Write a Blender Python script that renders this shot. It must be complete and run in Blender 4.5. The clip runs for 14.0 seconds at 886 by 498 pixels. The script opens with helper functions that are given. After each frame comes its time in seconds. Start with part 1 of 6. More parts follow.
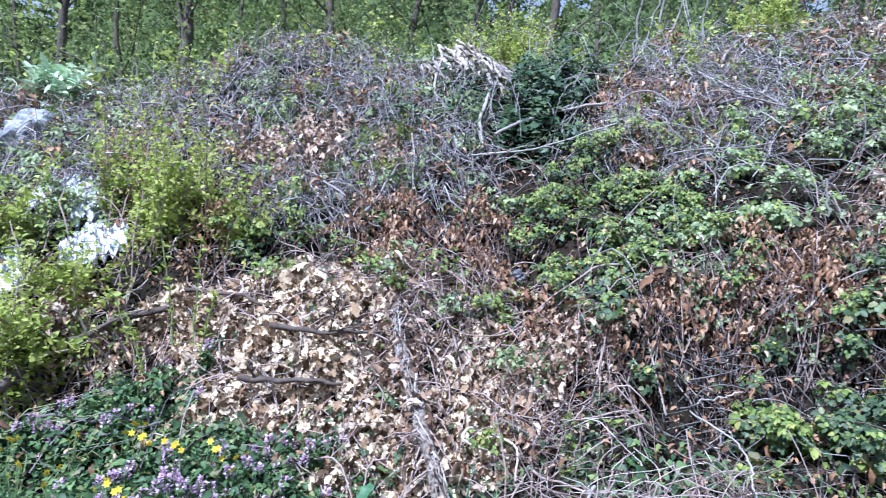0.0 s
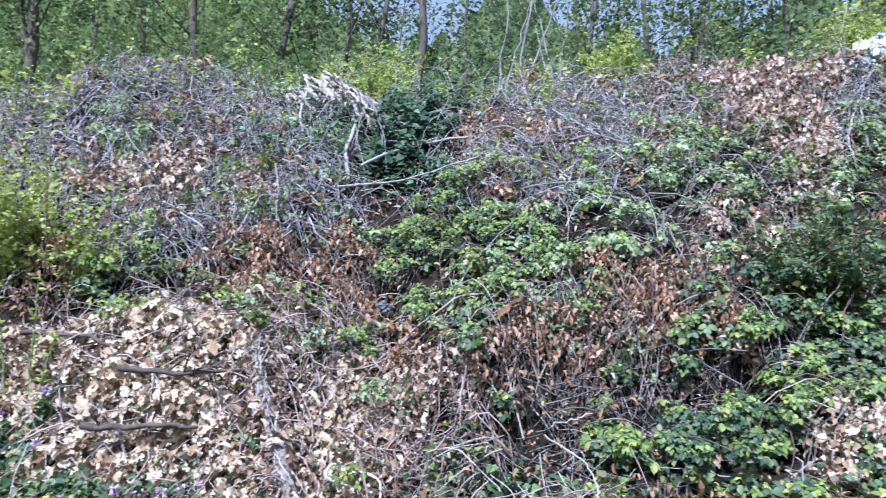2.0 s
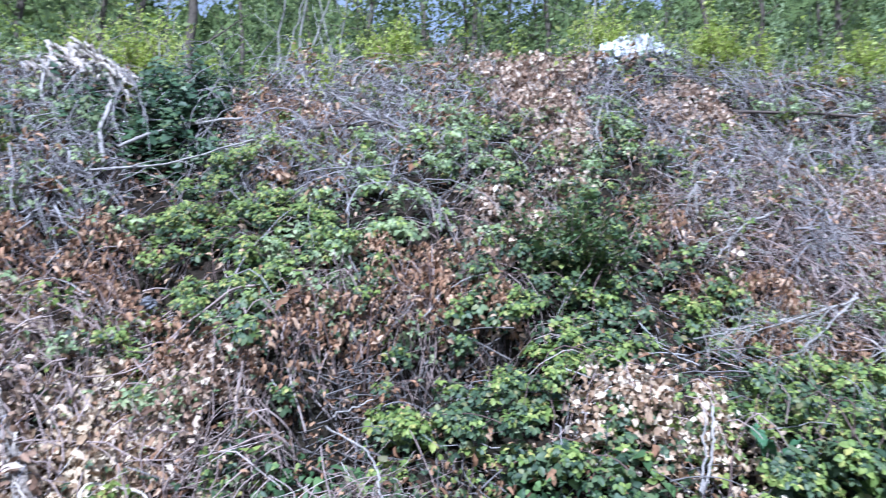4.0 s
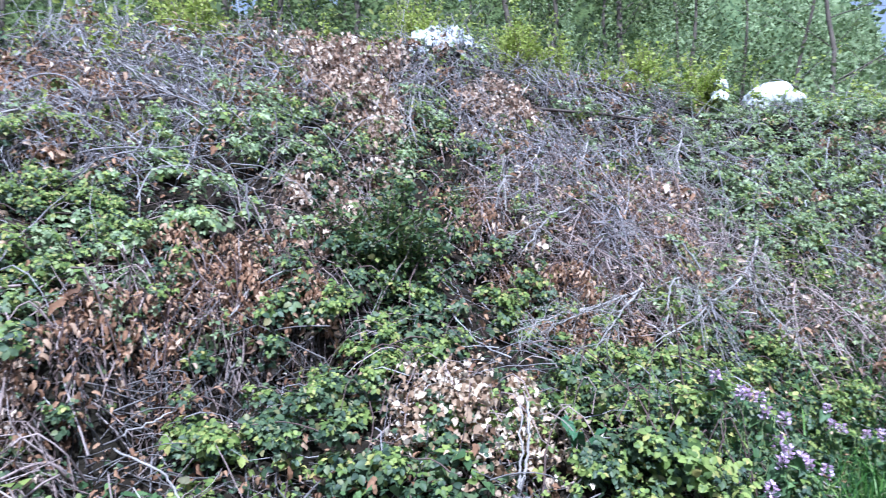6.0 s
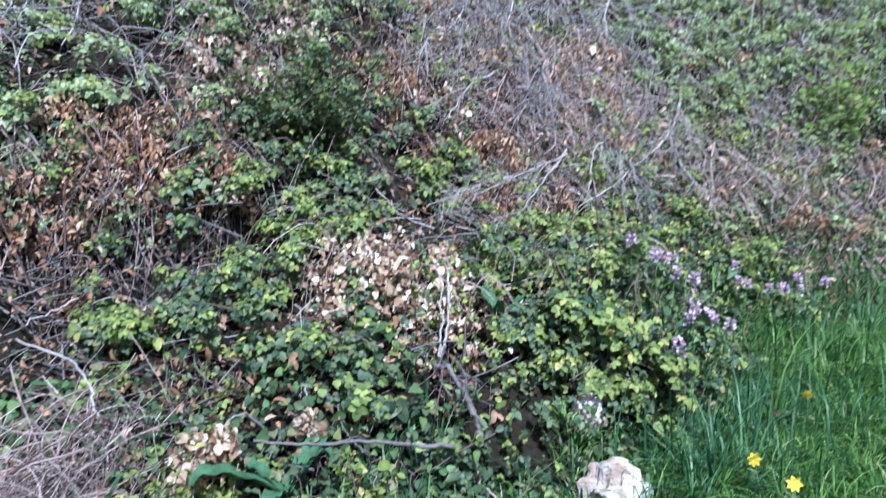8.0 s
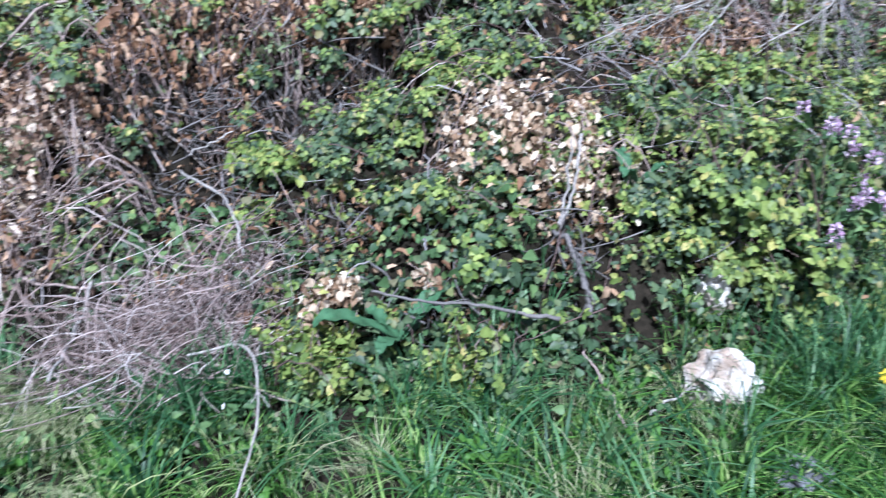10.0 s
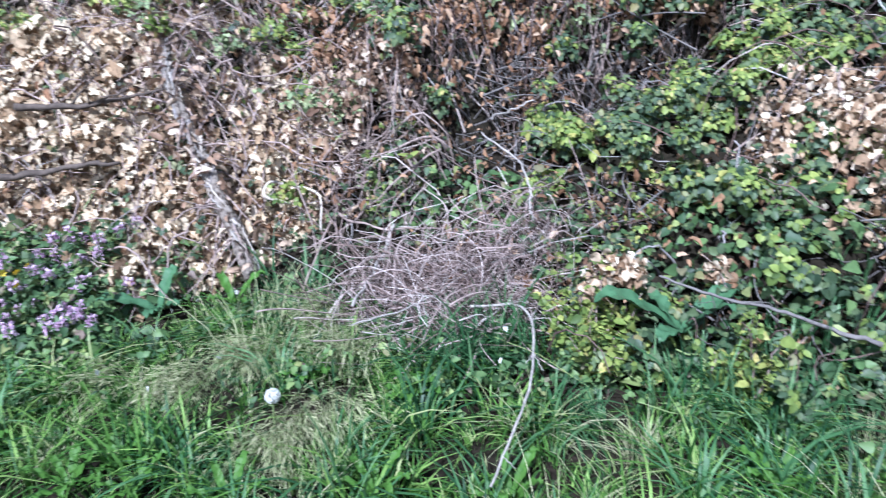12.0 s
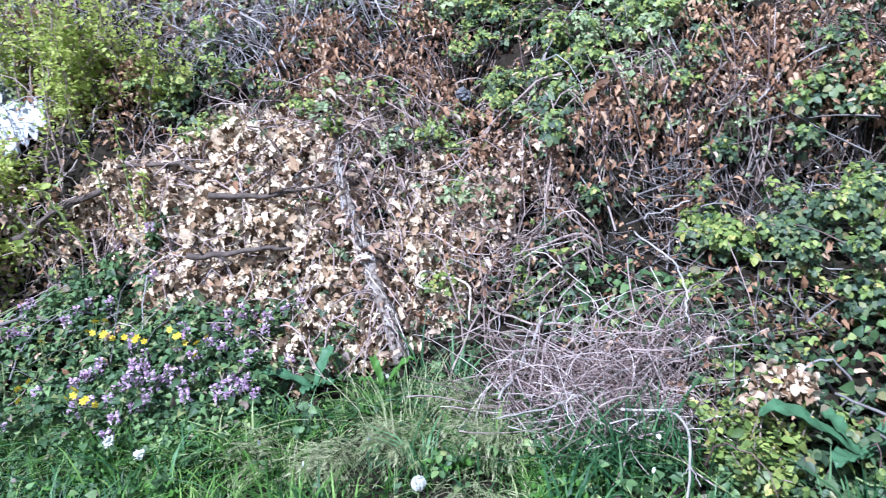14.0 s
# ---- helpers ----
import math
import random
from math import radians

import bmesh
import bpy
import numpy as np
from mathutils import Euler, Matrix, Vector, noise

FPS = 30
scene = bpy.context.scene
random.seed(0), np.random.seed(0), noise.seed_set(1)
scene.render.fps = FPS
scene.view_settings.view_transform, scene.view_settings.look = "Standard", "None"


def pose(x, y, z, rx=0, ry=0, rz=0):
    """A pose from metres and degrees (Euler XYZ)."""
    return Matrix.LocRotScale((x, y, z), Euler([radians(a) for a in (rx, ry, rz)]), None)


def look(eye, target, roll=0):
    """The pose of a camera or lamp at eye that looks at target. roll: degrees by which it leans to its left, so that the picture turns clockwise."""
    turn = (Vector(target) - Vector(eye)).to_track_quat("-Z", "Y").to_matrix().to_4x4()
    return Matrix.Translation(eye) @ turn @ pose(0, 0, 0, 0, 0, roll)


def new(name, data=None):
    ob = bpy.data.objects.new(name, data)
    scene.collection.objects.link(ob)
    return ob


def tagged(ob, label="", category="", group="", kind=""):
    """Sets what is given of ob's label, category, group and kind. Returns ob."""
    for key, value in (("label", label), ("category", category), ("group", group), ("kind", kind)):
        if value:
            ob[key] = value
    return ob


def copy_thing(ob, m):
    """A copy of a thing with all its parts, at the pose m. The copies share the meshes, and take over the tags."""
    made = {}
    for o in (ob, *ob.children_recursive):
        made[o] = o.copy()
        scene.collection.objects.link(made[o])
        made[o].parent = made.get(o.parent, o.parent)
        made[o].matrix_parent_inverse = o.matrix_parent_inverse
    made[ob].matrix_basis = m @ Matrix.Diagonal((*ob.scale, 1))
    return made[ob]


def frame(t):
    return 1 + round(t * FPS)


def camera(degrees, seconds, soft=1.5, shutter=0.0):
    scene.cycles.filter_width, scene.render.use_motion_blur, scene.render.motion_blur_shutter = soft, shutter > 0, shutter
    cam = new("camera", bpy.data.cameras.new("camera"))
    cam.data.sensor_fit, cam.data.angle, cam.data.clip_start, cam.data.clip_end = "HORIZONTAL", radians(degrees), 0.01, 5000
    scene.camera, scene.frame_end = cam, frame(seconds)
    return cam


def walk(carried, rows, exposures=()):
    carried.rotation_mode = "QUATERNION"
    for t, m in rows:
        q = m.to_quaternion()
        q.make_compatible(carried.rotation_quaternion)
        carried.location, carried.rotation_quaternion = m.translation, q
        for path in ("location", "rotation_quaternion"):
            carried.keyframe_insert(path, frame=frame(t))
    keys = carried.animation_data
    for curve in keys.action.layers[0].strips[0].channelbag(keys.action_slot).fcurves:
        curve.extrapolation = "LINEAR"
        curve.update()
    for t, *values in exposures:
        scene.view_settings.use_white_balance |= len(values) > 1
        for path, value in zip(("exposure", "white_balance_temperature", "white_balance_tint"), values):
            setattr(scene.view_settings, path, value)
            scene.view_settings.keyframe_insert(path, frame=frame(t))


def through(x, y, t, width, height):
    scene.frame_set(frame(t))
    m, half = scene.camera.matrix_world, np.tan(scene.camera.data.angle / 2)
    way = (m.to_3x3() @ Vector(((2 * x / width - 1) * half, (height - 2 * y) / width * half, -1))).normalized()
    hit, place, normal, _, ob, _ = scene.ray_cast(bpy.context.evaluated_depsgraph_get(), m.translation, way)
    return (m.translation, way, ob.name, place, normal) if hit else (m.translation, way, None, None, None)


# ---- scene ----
cam = camera(66.2, 14.0, 1.1, 0.65)
PATH = [
    (0, (-0.189, 0.071, 1.302), (-0.137, 2.069, 1.357), 4.5),
    (0.5, (-0.171, 0.059, 1.323), (-0.052, 2.055, 1.377), 4.4),
    (1, (-0.164, 0.044, 1.332), (0.068, 2.027, 1.443), 4.1),
    (1.5, (-0.137, 0.023, 1.347), (0.196, 1.991, 1.467), 3.8),
    (2, (-0.112, 0.021, 1.352), (0.292, 1.974, 1.505), 3.2),
    (2.5, (-0.073, 0.017, 1.344), (0.44, 1.944, 1.494), 2.9),
    (3, (-0.056, 0.05, 1.35), (0.62, 1.927, 1.493), 2.9),
    (3.5, (-0.042, 0.069, 1.359), (0.8, 1.88, 1.47), 1.9),
    (4, (-0.039, 0.06, 1.392), (0.944, 1.798, 1.513), 0.6),
    (4.2, (-0.029, 0.042, 1.385), (1.004, 1.75, 1.517), 0.0),
    (6.3, (0.021, 0.255, 1.499), (1.495, 1.606, 1.562), -0.1),
    (6.5, (0.035, 0.256, 1.51), (1.53, 1.583, 1.571), -0.5),
    (7, (0.06, 0.24, 1.517), (1.635, 1.473, 1.524), -1.6),
    (7.5, (0.091, 0.274, 1.479), (1.702, 1.449, 1.323), -0.0),
    (7.7, (0.104, 0.268, 1.47), (1.698, 1.456, 1.252), -0.5),
    (9.8, (0.379, 0.193, 1.72), (1.5, 1.621, 0.88), -1.2),
    (10, (0.378, 0.196, 1.727), (1.437, 1.655, 0.861), -1.4),
    (10.5, (0.347, 0.209, 1.722), (1.238, 1.756, 0.821), -2.3),
    (11, (0.296, 0.238, 1.693), (1.012, 1.868, 0.782), -2.7),
    (11.5, (0.256, 0.265, 1.685), (0.784, 1.973, 0.79), -2.6),
    (12, (0.224, 0.274, 1.683), (0.633, 2.019, 0.795), -2.5),
    (12.5, (0.195, 0.271, 1.694), (0.453, 2.081, 0.881), -3.4),
    (13, (0.168, 0.252, 1.7), (0.322, 2.11, 0.974), -3.6),
    (13.5, (0.154, 0.247, 1.716), (0.265, 2.134, 1.062), -4.0),
    (14, (0.145, 0.246, 1.714), (0.198, 2.147, 1.095), -3.9),
]
EXPOSURE = [(0.0, 0.90, 4800, 15), (1.5, 0.92, 4800, 15), (3.0, 0.86, 4780, 14), (4.2, 0.92, 4760, 14), (6.5, 0.92, 4760, 15), (7.5, 0.76, 4820, 13), (10.0, 0.81, 4950, 12), (11.0, 0.91, 4970, 9), (12.0, 0.90, 4950, 13), (14.0, 0.97, 4890, 15)]
walk(cam, [(t, look(eye, target, roll)) for t, eye, target, roll in PATH], EXPOSURE)

# ---------------------------------------------------------------- world and sun
SUN_EL, SUN_AZ = 53.0, 218.0          # height; compass turn from +y towards +x
world = bpy.data.worlds.new("sky")
scene.world = world
world.use_nodes = True
wn = world.node_tree.nodes
sky = wn.new("ShaderNodeTexSky")
sky.sky_type, sky.sun_disc = "NISHITA", False
sky.sun_elevation, sky.sun_rotation = radians(SUN_EL), radians(SUN_AZ)
sky.dust_density, sky.ozone_density = 5.0, 1.0
wn["Background"].inputs["Strength"].default_value = 0.056
veil = wn.new("ShaderNodeMix")       # thin high cloud over the whole sky
veil.data_type = "RGBA"
veil.inputs[0].default_value = 0.6
veil.inputs["B"].default_value = (7.5, 8.1, 9.2, 1)
world.node_tree.links.new(sky.outputs[0], veil.inputs["A"])
world.node_tree.links.new(veil.outputs["Result"], wn["Background"].inputs["Color"])
sun = new("sun", bpy.data.lights.new("sun", "SUN"))
sun.data.energy, sun.data.angle, sun.data.color = 5.0, radians(1.2), (1.0, 0.95, 0.88)
sun_from = Vector((math.sin(radians(SUN_AZ)) * math.cos(radians(SUN_EL)), math.cos(radians(SUN_AZ)) * math.cos(radians(SUN_EL)), math.sin(radians(SUN_EL))))
sun.matrix_world = look(sun_from * 50, (0, 0, 0))

# ---------------------------------------------------------------- materials


def blank(name):
    m = bpy.data.materials.new(name)
    m.use_nodes = True
    return m, m.node_tree.nodes, m.node_tree.links, m.node_tree.nodes["Principled BSDF"]


def ramp_of(nodes, stops):
    r = nodes.new("ShaderNodeValToRGB")
    els = r.color_ramp.elements
    while len(els) < len(stops):
        els.new(0.5)
    for e, (p, c) in zip(els, stops):
        e.position, e.color = p, (*c, 1)
    return r


def island_material(name, stops, rough=0.55, through=0.0, grain=40.0, amount=0.35, bump=0.25, gloss=0.28):
    """Colour differs from leaf to leaf (or twig to twig), with blotches and fine grain on each."""
    m, n, l, p = blank(name)
    geo, co = n.new("ShaderNodeNewGeometry"), n.new("ShaderNodeTexCoord")
    ramp = ramp_of(n, stops)
    l.new(geo.outputs["Random Per Island"], ramp.inputs[0])
    fine, blot = n.new("ShaderNodeTexNoise"), n.new("ShaderNodeTexNoise")
    fine.inputs["Scale"].default_value, fine.inputs["Detail"].default_value = grain, 4
    blot.inputs["Scale"].default_value = grain * 0.12
    l.new(co.outputs["Object"], fine.inputs["Vector"])
    l.new(co.outputs["Object"], blot.inputs["Vector"])
    mean = n.new("ShaderNodeMath")
    mean.operation = "ADD"
    l.new(fine.outputs["Fac"], mean.inputs[0])
    l.new(blot.outputs["Fac"], mean.inputs[1])
    span = n.new("ShaderNodeMapRange")
    span.inputs["From Min"].default_value, span.inputs["From Max"].default_value = 0.6, 1.4
    span.inputs["To Min"].default_value, span.inputs["To Max"].default_value = 1 - amount, 1 + amount
    l.new(mean.outputs[0], span.inputs["Value"])
    tint = n.new("ShaderNodeVectorMath")
    tint.operation = "SCALE"
    l.new(ramp.outputs["Color"], tint.inputs[0])
    l.new(span.outputs["Result"], tint.inputs["Scale"])
    l.new(tint.outputs[0], p.inputs["Base Color"])
    p.inputs["Roughness"].default_value, p.inputs["Specular IOR Level"].default_value = rough, gloss
    if bump:
        b = n.new("ShaderNodeBump")
        b.inputs["Strength"].default_value, b.inputs["Distance"].default_value = bump, 0.004
        l.new(fine.outputs["Fac"], b.inputs["Height"])
        l.new(b.outputs["Normal"], p.inputs["Normal"])
    if through:
        t, mix = n.new("ShaderNodeBsdfTranslucent"), n.new("ShaderNodeMixShader")
        l.new(tint.outputs[0], t.inputs["Color"])
        mix.inputs[0].default_value = through
        l.new(p.outputs[0], mix.inputs[1])
        l.new(t.outputs[0], mix.inputs[2])
        l.new(mix.outputs[0], n["Material Output"].inputs["Surface"])
    return m


def earth_material():
    """Crumbly dark soil with brown and grey plant rubbish in it."""
    m, n, l, p = blank("soil")
    co = n.new("ShaderNodeTexCoord")
    big, fine = n.new("ShaderNodeTexNoise"), n.new("ShaderNodeTexNoise")
    big.inputs["Scale"].default_value, fine.inputs["Scale"].default_value, fine.inputs["Detail"].default_value = 1.3, 28, 8
    for t in (big, fine):
        l.new(co.outputs["Object"], t.inputs["Vector"])
    r1 = ramp_of(n, [(0.3, (0.008, 0.006, 0.005)), (0.55, (0.022, 0.017, 0.013)), (0.75, (0.045, 0.034, 0.026))])
    r2 = ramp_of(n, [(0.3, (0.010, 0.013, 0.006)), (0.7, (0.032, 0.024, 0.018))])
    l.new(fine.outputs["Fac"], r1.inputs[0])
    l.new(big.outputs["Fac"], r2.inputs[0])
    mix = n.new("ShaderNodeMix")
    mix.data_type = "RGBA"
    mix.inputs[0].default_value = 0.4
    l.new(r1.outputs[0], mix.inputs["A"])
    l.new(r2.outputs[0], mix.inputs["B"])
    l.new(mix.outputs["Result"], p.inputs["Base Color"])
    p.inputs["Roughness"].default_value, p.inputs["Specular IOR Level"].default_value = 0.95, 0.08
    b = n.new("ShaderNodeBump")
    b.inputs["Strength"].default_value, b.inputs["Distance"].default_value = 0.8, 0.03
    l.new(fine.outputs["Fac"], b.inputs["Height"])
    l.new(b.outputs["Normal"], p.inputs["Normal"])
    return m


def lump_material(name, light, dark, scale=9.0, rough=0.8, metal=0.0, bump=0.5):
    """Stone, cloth or plastic: two tones in uneven patches, with fine grain."""
    m, n, l, p = blank(name)
    co = n.new("ShaderNodeTexCoord")
    a, f = n.new("ShaderNodeTexNoise"), n.new("ShaderNodeTexNoise")
    a.inputs["Scale"].default_value, a.inputs["Detail"].default_value, f.inputs["Scale"].default_value = scale, 6, scale * 9
    l.new(co.outputs["Object"], a.inputs["Vector"])
    l.new(co.outputs["Object"], f.inputs["Vector"])
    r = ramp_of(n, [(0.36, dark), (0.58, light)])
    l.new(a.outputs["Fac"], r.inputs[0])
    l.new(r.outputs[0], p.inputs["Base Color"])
    p.inputs["Roughness"].default_value, p.inputs["Specular IOR Level"].default_value = rough, 0.5 if rough < 0.7 else 0.15
    b = n.new("ShaderNodeBump")
    b.inputs["Strength"].default_value, b.inputs["Distance"].default_value = bump, 0.01
    l.new(f.outputs["Fac"], b.inputs["Height"])
    l.new(b.outputs["Normal"], p.inputs["Normal"])
    return m


SOIL = earth_material()
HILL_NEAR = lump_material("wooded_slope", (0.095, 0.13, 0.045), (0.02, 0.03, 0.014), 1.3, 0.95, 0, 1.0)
# distance haze is put into this slope's paler green
HILL_FAR = lump_material("slope_haze_tint", (0.135, 0.18, 0.08), (0.05, 0.08, 0.035), 2.6, 0.95, 0, 0.9)
LEAF_FRESH = island_material("bramble_leaf_fresh", [(0, (0.07, 0.115, 0.032)), (0.4, (0.165, 0.23, 0.055)), (0.85, (0.32, 0.375, 0.10)), (1, (0.46, 0.39, 0.13))], 0.5, 0.3)
LEAF_DARK = island_material("bramble_leaf_dark", [(0, (0.024, 0.045, 0.026)), (0.5, (0.066, 0.104, 0.05)), (0.9, (0.13, 0.17, 0.075)), (1, (0.24, 0.21, 0.09))], 0.5, 0.18, gloss=0.32)
LEAF_PALE = island_material("bramble_leaf_pale", [(0, (0.12, 0.17, 0.085)), (0.5, (0.25, 0.32, 0.15)), (1, (0.44, 0.49, 0.26))], 0.5, 0.28)
LEAF_IVY = island_material("ivy_leaf", [(0, (0.02, 0.045, 0.02)), (0.6, (0.045, 0.085, 0.035)), (0.9, (0.085, 0.125, 0.05)), (1, (0.14, 0.16, 0.06))], 0.5, 0.08, gloss=0.4)
LEAF_LITTER = island_material("oak_litter", [(0, (0.06, 0.036, 0.022)), (0.18, (0.27, 0.18, 0.105)), (0.5, (0.52, 0.40, 0.27)), (1, (0.77, 0.655, 0.48))], 0.75, 0.15, 60, 0.45, 0.5, 0.2)
LEAF_TAN = island_material("dry_leaf_tan", [(0, (0.12, 0.07, 0.045)), (0.3, (0.31, 0.205, 0.14)), (0.65, (0.52, 0.39, 0.285)), (1, (0.72, 0.61, 0.50))], 0.75, 0.2, 60, 0.4, 0.5, 0.2)
LEAF_RUST = island_material("dry_leaf_rust", [(0, (0.08, 0.046, 0.03)), (0.35, (0.25, 0.135, 0.075)), (0.7, (0.42, 0.26, 0.155)), (1, (0.60, 0.44, 0.31))], 0.75, 0.2, 60, 0.4, 0.5, 0.2)
LEAF_CREAM = island_material("dry_leaf_cream", [(0, (0.17, 0.10, 0.055)), (0.4, (0.40, 0.28, 0.18)), (0.75, (0.60, 0.47, 0.34)), (1, (0.78, 0.69, 0.55))], 0.7, 0.2, 60, 0.3, 0.4, 0.25)
LEAF_SHRUB = island_material("shrub_leaf", [(0, (0.22, 0.29, 0.055)), (0.5, (0.42, 0.49, 0.10)), (1, (0.60, 0.62, 0.20))], 0.5, 0.5)
LEAF_LIME = island_material("lime_leaf", [(0, (0.14, 0.23, 0.05)), (0.5, (0.25, 0.37, 0.085)), (1, (0.40, 0.49, 0.15))], 0.5, 0.45)
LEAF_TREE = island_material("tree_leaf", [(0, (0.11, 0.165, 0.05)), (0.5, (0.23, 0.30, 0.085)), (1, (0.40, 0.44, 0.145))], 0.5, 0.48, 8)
# haze over the far woods is put into this pale, even leaf colour
LEAF_FAR = island_material("far_leaf_haze_tint", [(0, (0.29, 0.37, 0.19)), (0.5, (0.38, 0.46, 0.25)), (1, (0.48, 0.55, 0.32))], 0.7, 0.45, 4, 0.2, 0, 0.1)
# darker copy of the tree leaf: shade inside the wood is in the colour
LEAF_WOOD_SHADE = island_material("wood_leaf_shade", [(0, (0.06, 0.09, 0.035)), (0.5, (0.135, 0.185, 0.065)), (1, (0.26, 0.31, 0.115))], 0.6, 0.45, 6)
LEAF_SILVER = island_material("silver_leaf", [(0, (0.44, 0.58, 0.36)), (1, (0.64, 0.76, 0.54))], 0.6, 0.2)
LEAF_NETTLE = island_material("dead_nettle_leaf", [(0, (0.035, 0.07, 0.032)), (0.5, (0.085, 0.15, 0.055)), (0.85, (0.16, 0.24, 0.085)), (0.93, (0.25, 0.29, 0.10)), (1, (0.17, 0.125, 0.11))], 0.5, 0.22)
LEAF_DOCK = island_material("dock_leaf", [(0, (0.05, 0.125, 0.06)), (1, (0.095, 0.19, 0.09))], 0.42, 0.2, 25, 0.25)
LEAF_WEED = island_material("verge_weed_leaf", [(0, (0.045, 0.125, 0.018)), (1, (0.115, 0.235, 0.04))], 0.5, 0.3, 25, 0.25)
LEAF_BUSH = island_material("bush_leaf", [(0, (0.035, 0.06, 0.025)), (0.5, (0.085, 0.135, 0.045)), (0.88, (0.19, 0.235, 0.08)), (1, (0.36, 0.29, 0.12))], 0.5, 0.25)
GRASS = island_material("grass_blade", [(0, (0.014, 0.048, 0.009)), (0.4, (0.055, 0.135, 0.024)), (0.78, (0.135, 0.26, 0.05)), (0.93, (0.26, 0.40, 0.10)), (1, (0.40, 0.42, 0.20))], 0.45, 0.35, 25, 0.2, 0, 0.3)
GRASS_BLUE = island_material("tall_grass_blade", [(0, (0.018, 0.06, 0.022)), (0.6, (0.065, 0.155, 0.058)), (1, (0.17, 0.29, 0.13))], 0.45, 0.32, 25, 0.2, 0, 0.3)
GRASS_DRY = island_material("seeding_grass", [(0, (0.19, 0.26, 0.10)), (0.5, (0.36, 0.39, 0.20)), (1, (0.54, 0.51, 0.33))], 0.6, 0.3, 25, 0.2, 0)
TWIG_GREY = island_material("twig_grey", [(0, (0.06, 0.05, 0.05)), (0.4, (0.235, 0.212, 0.215)), (0.85, (0.34, 0.315, 0.31)), (1, (0.56, 0.53, 0.52))], 0.8, 0, 90, 0.35, 0.5, 0.25)
TWIG_BROWN = island_material("twig_brown", [(0, (0.05, 0.037, 0.032)), (0.4, (0.25, 0.185, 0.165)), (0.85, (0.42, 0.335, 0.30)), (1, (0.58, 0.50, 0.46))], 0.8, 0, 90, 0.35, 0.5, 0.25)
CANE = island_material("bramble_cane", [(0, (0.045, 0.03, 0.028)), (0.6, (0.12, 0.08, 0.07)), (1, (0.24, 0.19, 0.17))], 0.7, 0, 90, 0.3, 0.3, 0.3)
STRAW_MAT = island_material("straw_stem", [(0, (0.06, 0.038, 0.032)), (0.4, (0.22, 0.155, 0.135)), (0.75, (0.44, 0.355, 0.33)), (1, (0.70, 0.63, 0.60))], 0.7, 0, 90, 0.3, 0.3, 0.3)
LOG_BARK = lump_material("flaking_bark", (0.36, 0.31, 0.265), (0.075, 0.052, 0.04), 38, 0.9, 0, 1.0)
STICK_PALE = island_material("pale_stick", [(0, (0.21, 0.19, 0.175)), (1, (0.42, 0.385, 0.355))], 0.8, 0, 70, 0.45, 0.7, 0.2)
BARK_DARK = island_material("bark_dark", [(0, (0.06, 0.047, 0.04)), (1, (0.12, 0.095, 0.08))], 0.9, 0, 45, 0.6, 1.0, 0.2)
BARK_PALE = island_material("bark_pale", [(0, (0.36, 0.30, 0.25)), (1, (0.56, 0.50, 0.43))], 0.8, 0, 60, 0.35, 0.8, 0.25)
BRANCH_GREY = island_material("weathered_branch", [(0, (0.11, 0.098, 0.094)), (1, (0.18, 0.165, 0.158))], 0.85, 0, 70, 0.45, 0.7, 0.2)
BARK_TREE = island_material("bark_tree", [(0, (0.075, 0.062, 0.05)), (1, (0.16, 0.135, 0.11))], 0.9, 0, 18, 0.5, 1.0, 0.2)
BARK_BIRCH = island_material("bark_bleached", [(0, (0.22, 0.21, 0.19)), (1, (0.33, 0.315, 0.29))], 0.8, 0, 18, 0.4, 0.6, 0.2)
STEM_GREEN = island_material("green_stem", [(0, (0.12, 0.18, 0.06)), (1, (0.25, 0.30, 0.13))], 0.55, 0, 60, 0.3, 0.2)
STONE_WHITE = lump_material("white_stone", (0.60, 0.57, 0.53), (0.34, 0.26, 0.20), 9, 0.95, 0, 1.0)
STONE_GREY = lump_material("grey_stone", (0.22, 0.22, 0.24), (0.06, 0.058, 0.06), 22, 0.9, 0, 1.0)
STONE_PALE = lump_material("pale_stone", (0.40, 0.41, 0.43), (0.20, 0.205, 0.215), 10, 0.9, 0, 0.8)
PLASTIC = lump_material("weathered_white_plastic", (0.66, 0.68, 0.72), (0.34, 0.36, 0.38), 15, 0.5, 0, 0.4)
BAG = lump_material("white_plastic_bag", (0.84, 0.84, 0.85), (0.70, 0.71, 0.73), 6, 0.4, 0, 0.3)
RAG = lump_material("bleached_rag", (0.60, 0.53, 0.46), (0.22, 0.17, 0.14), 17, 0.9, 0, 0.8)
PURPLE = island_material("purple_petal", [(0, (0.44, 0.26, 0.42)), (0.5, (0.68, 0.50, 0.65)), (1, (0.88, 0.78, 0.86))], 0.6, 0.3, 60, 0.2, 0)
YELLOW = island_material("yellow_petal", [(0, (0.62, 0.44, 0.02)), (1, (0.82, 0.64, 0.04))], 0.5, 0.2, 60, 0.15, 0)
WHITE_PETAL = island_material("white_petal", [(0, (0.72, 0.72, 0.68)), (1, (0.85, 0.85, 0.82))], 0.6, 0.3, 60, 0.1, 0)

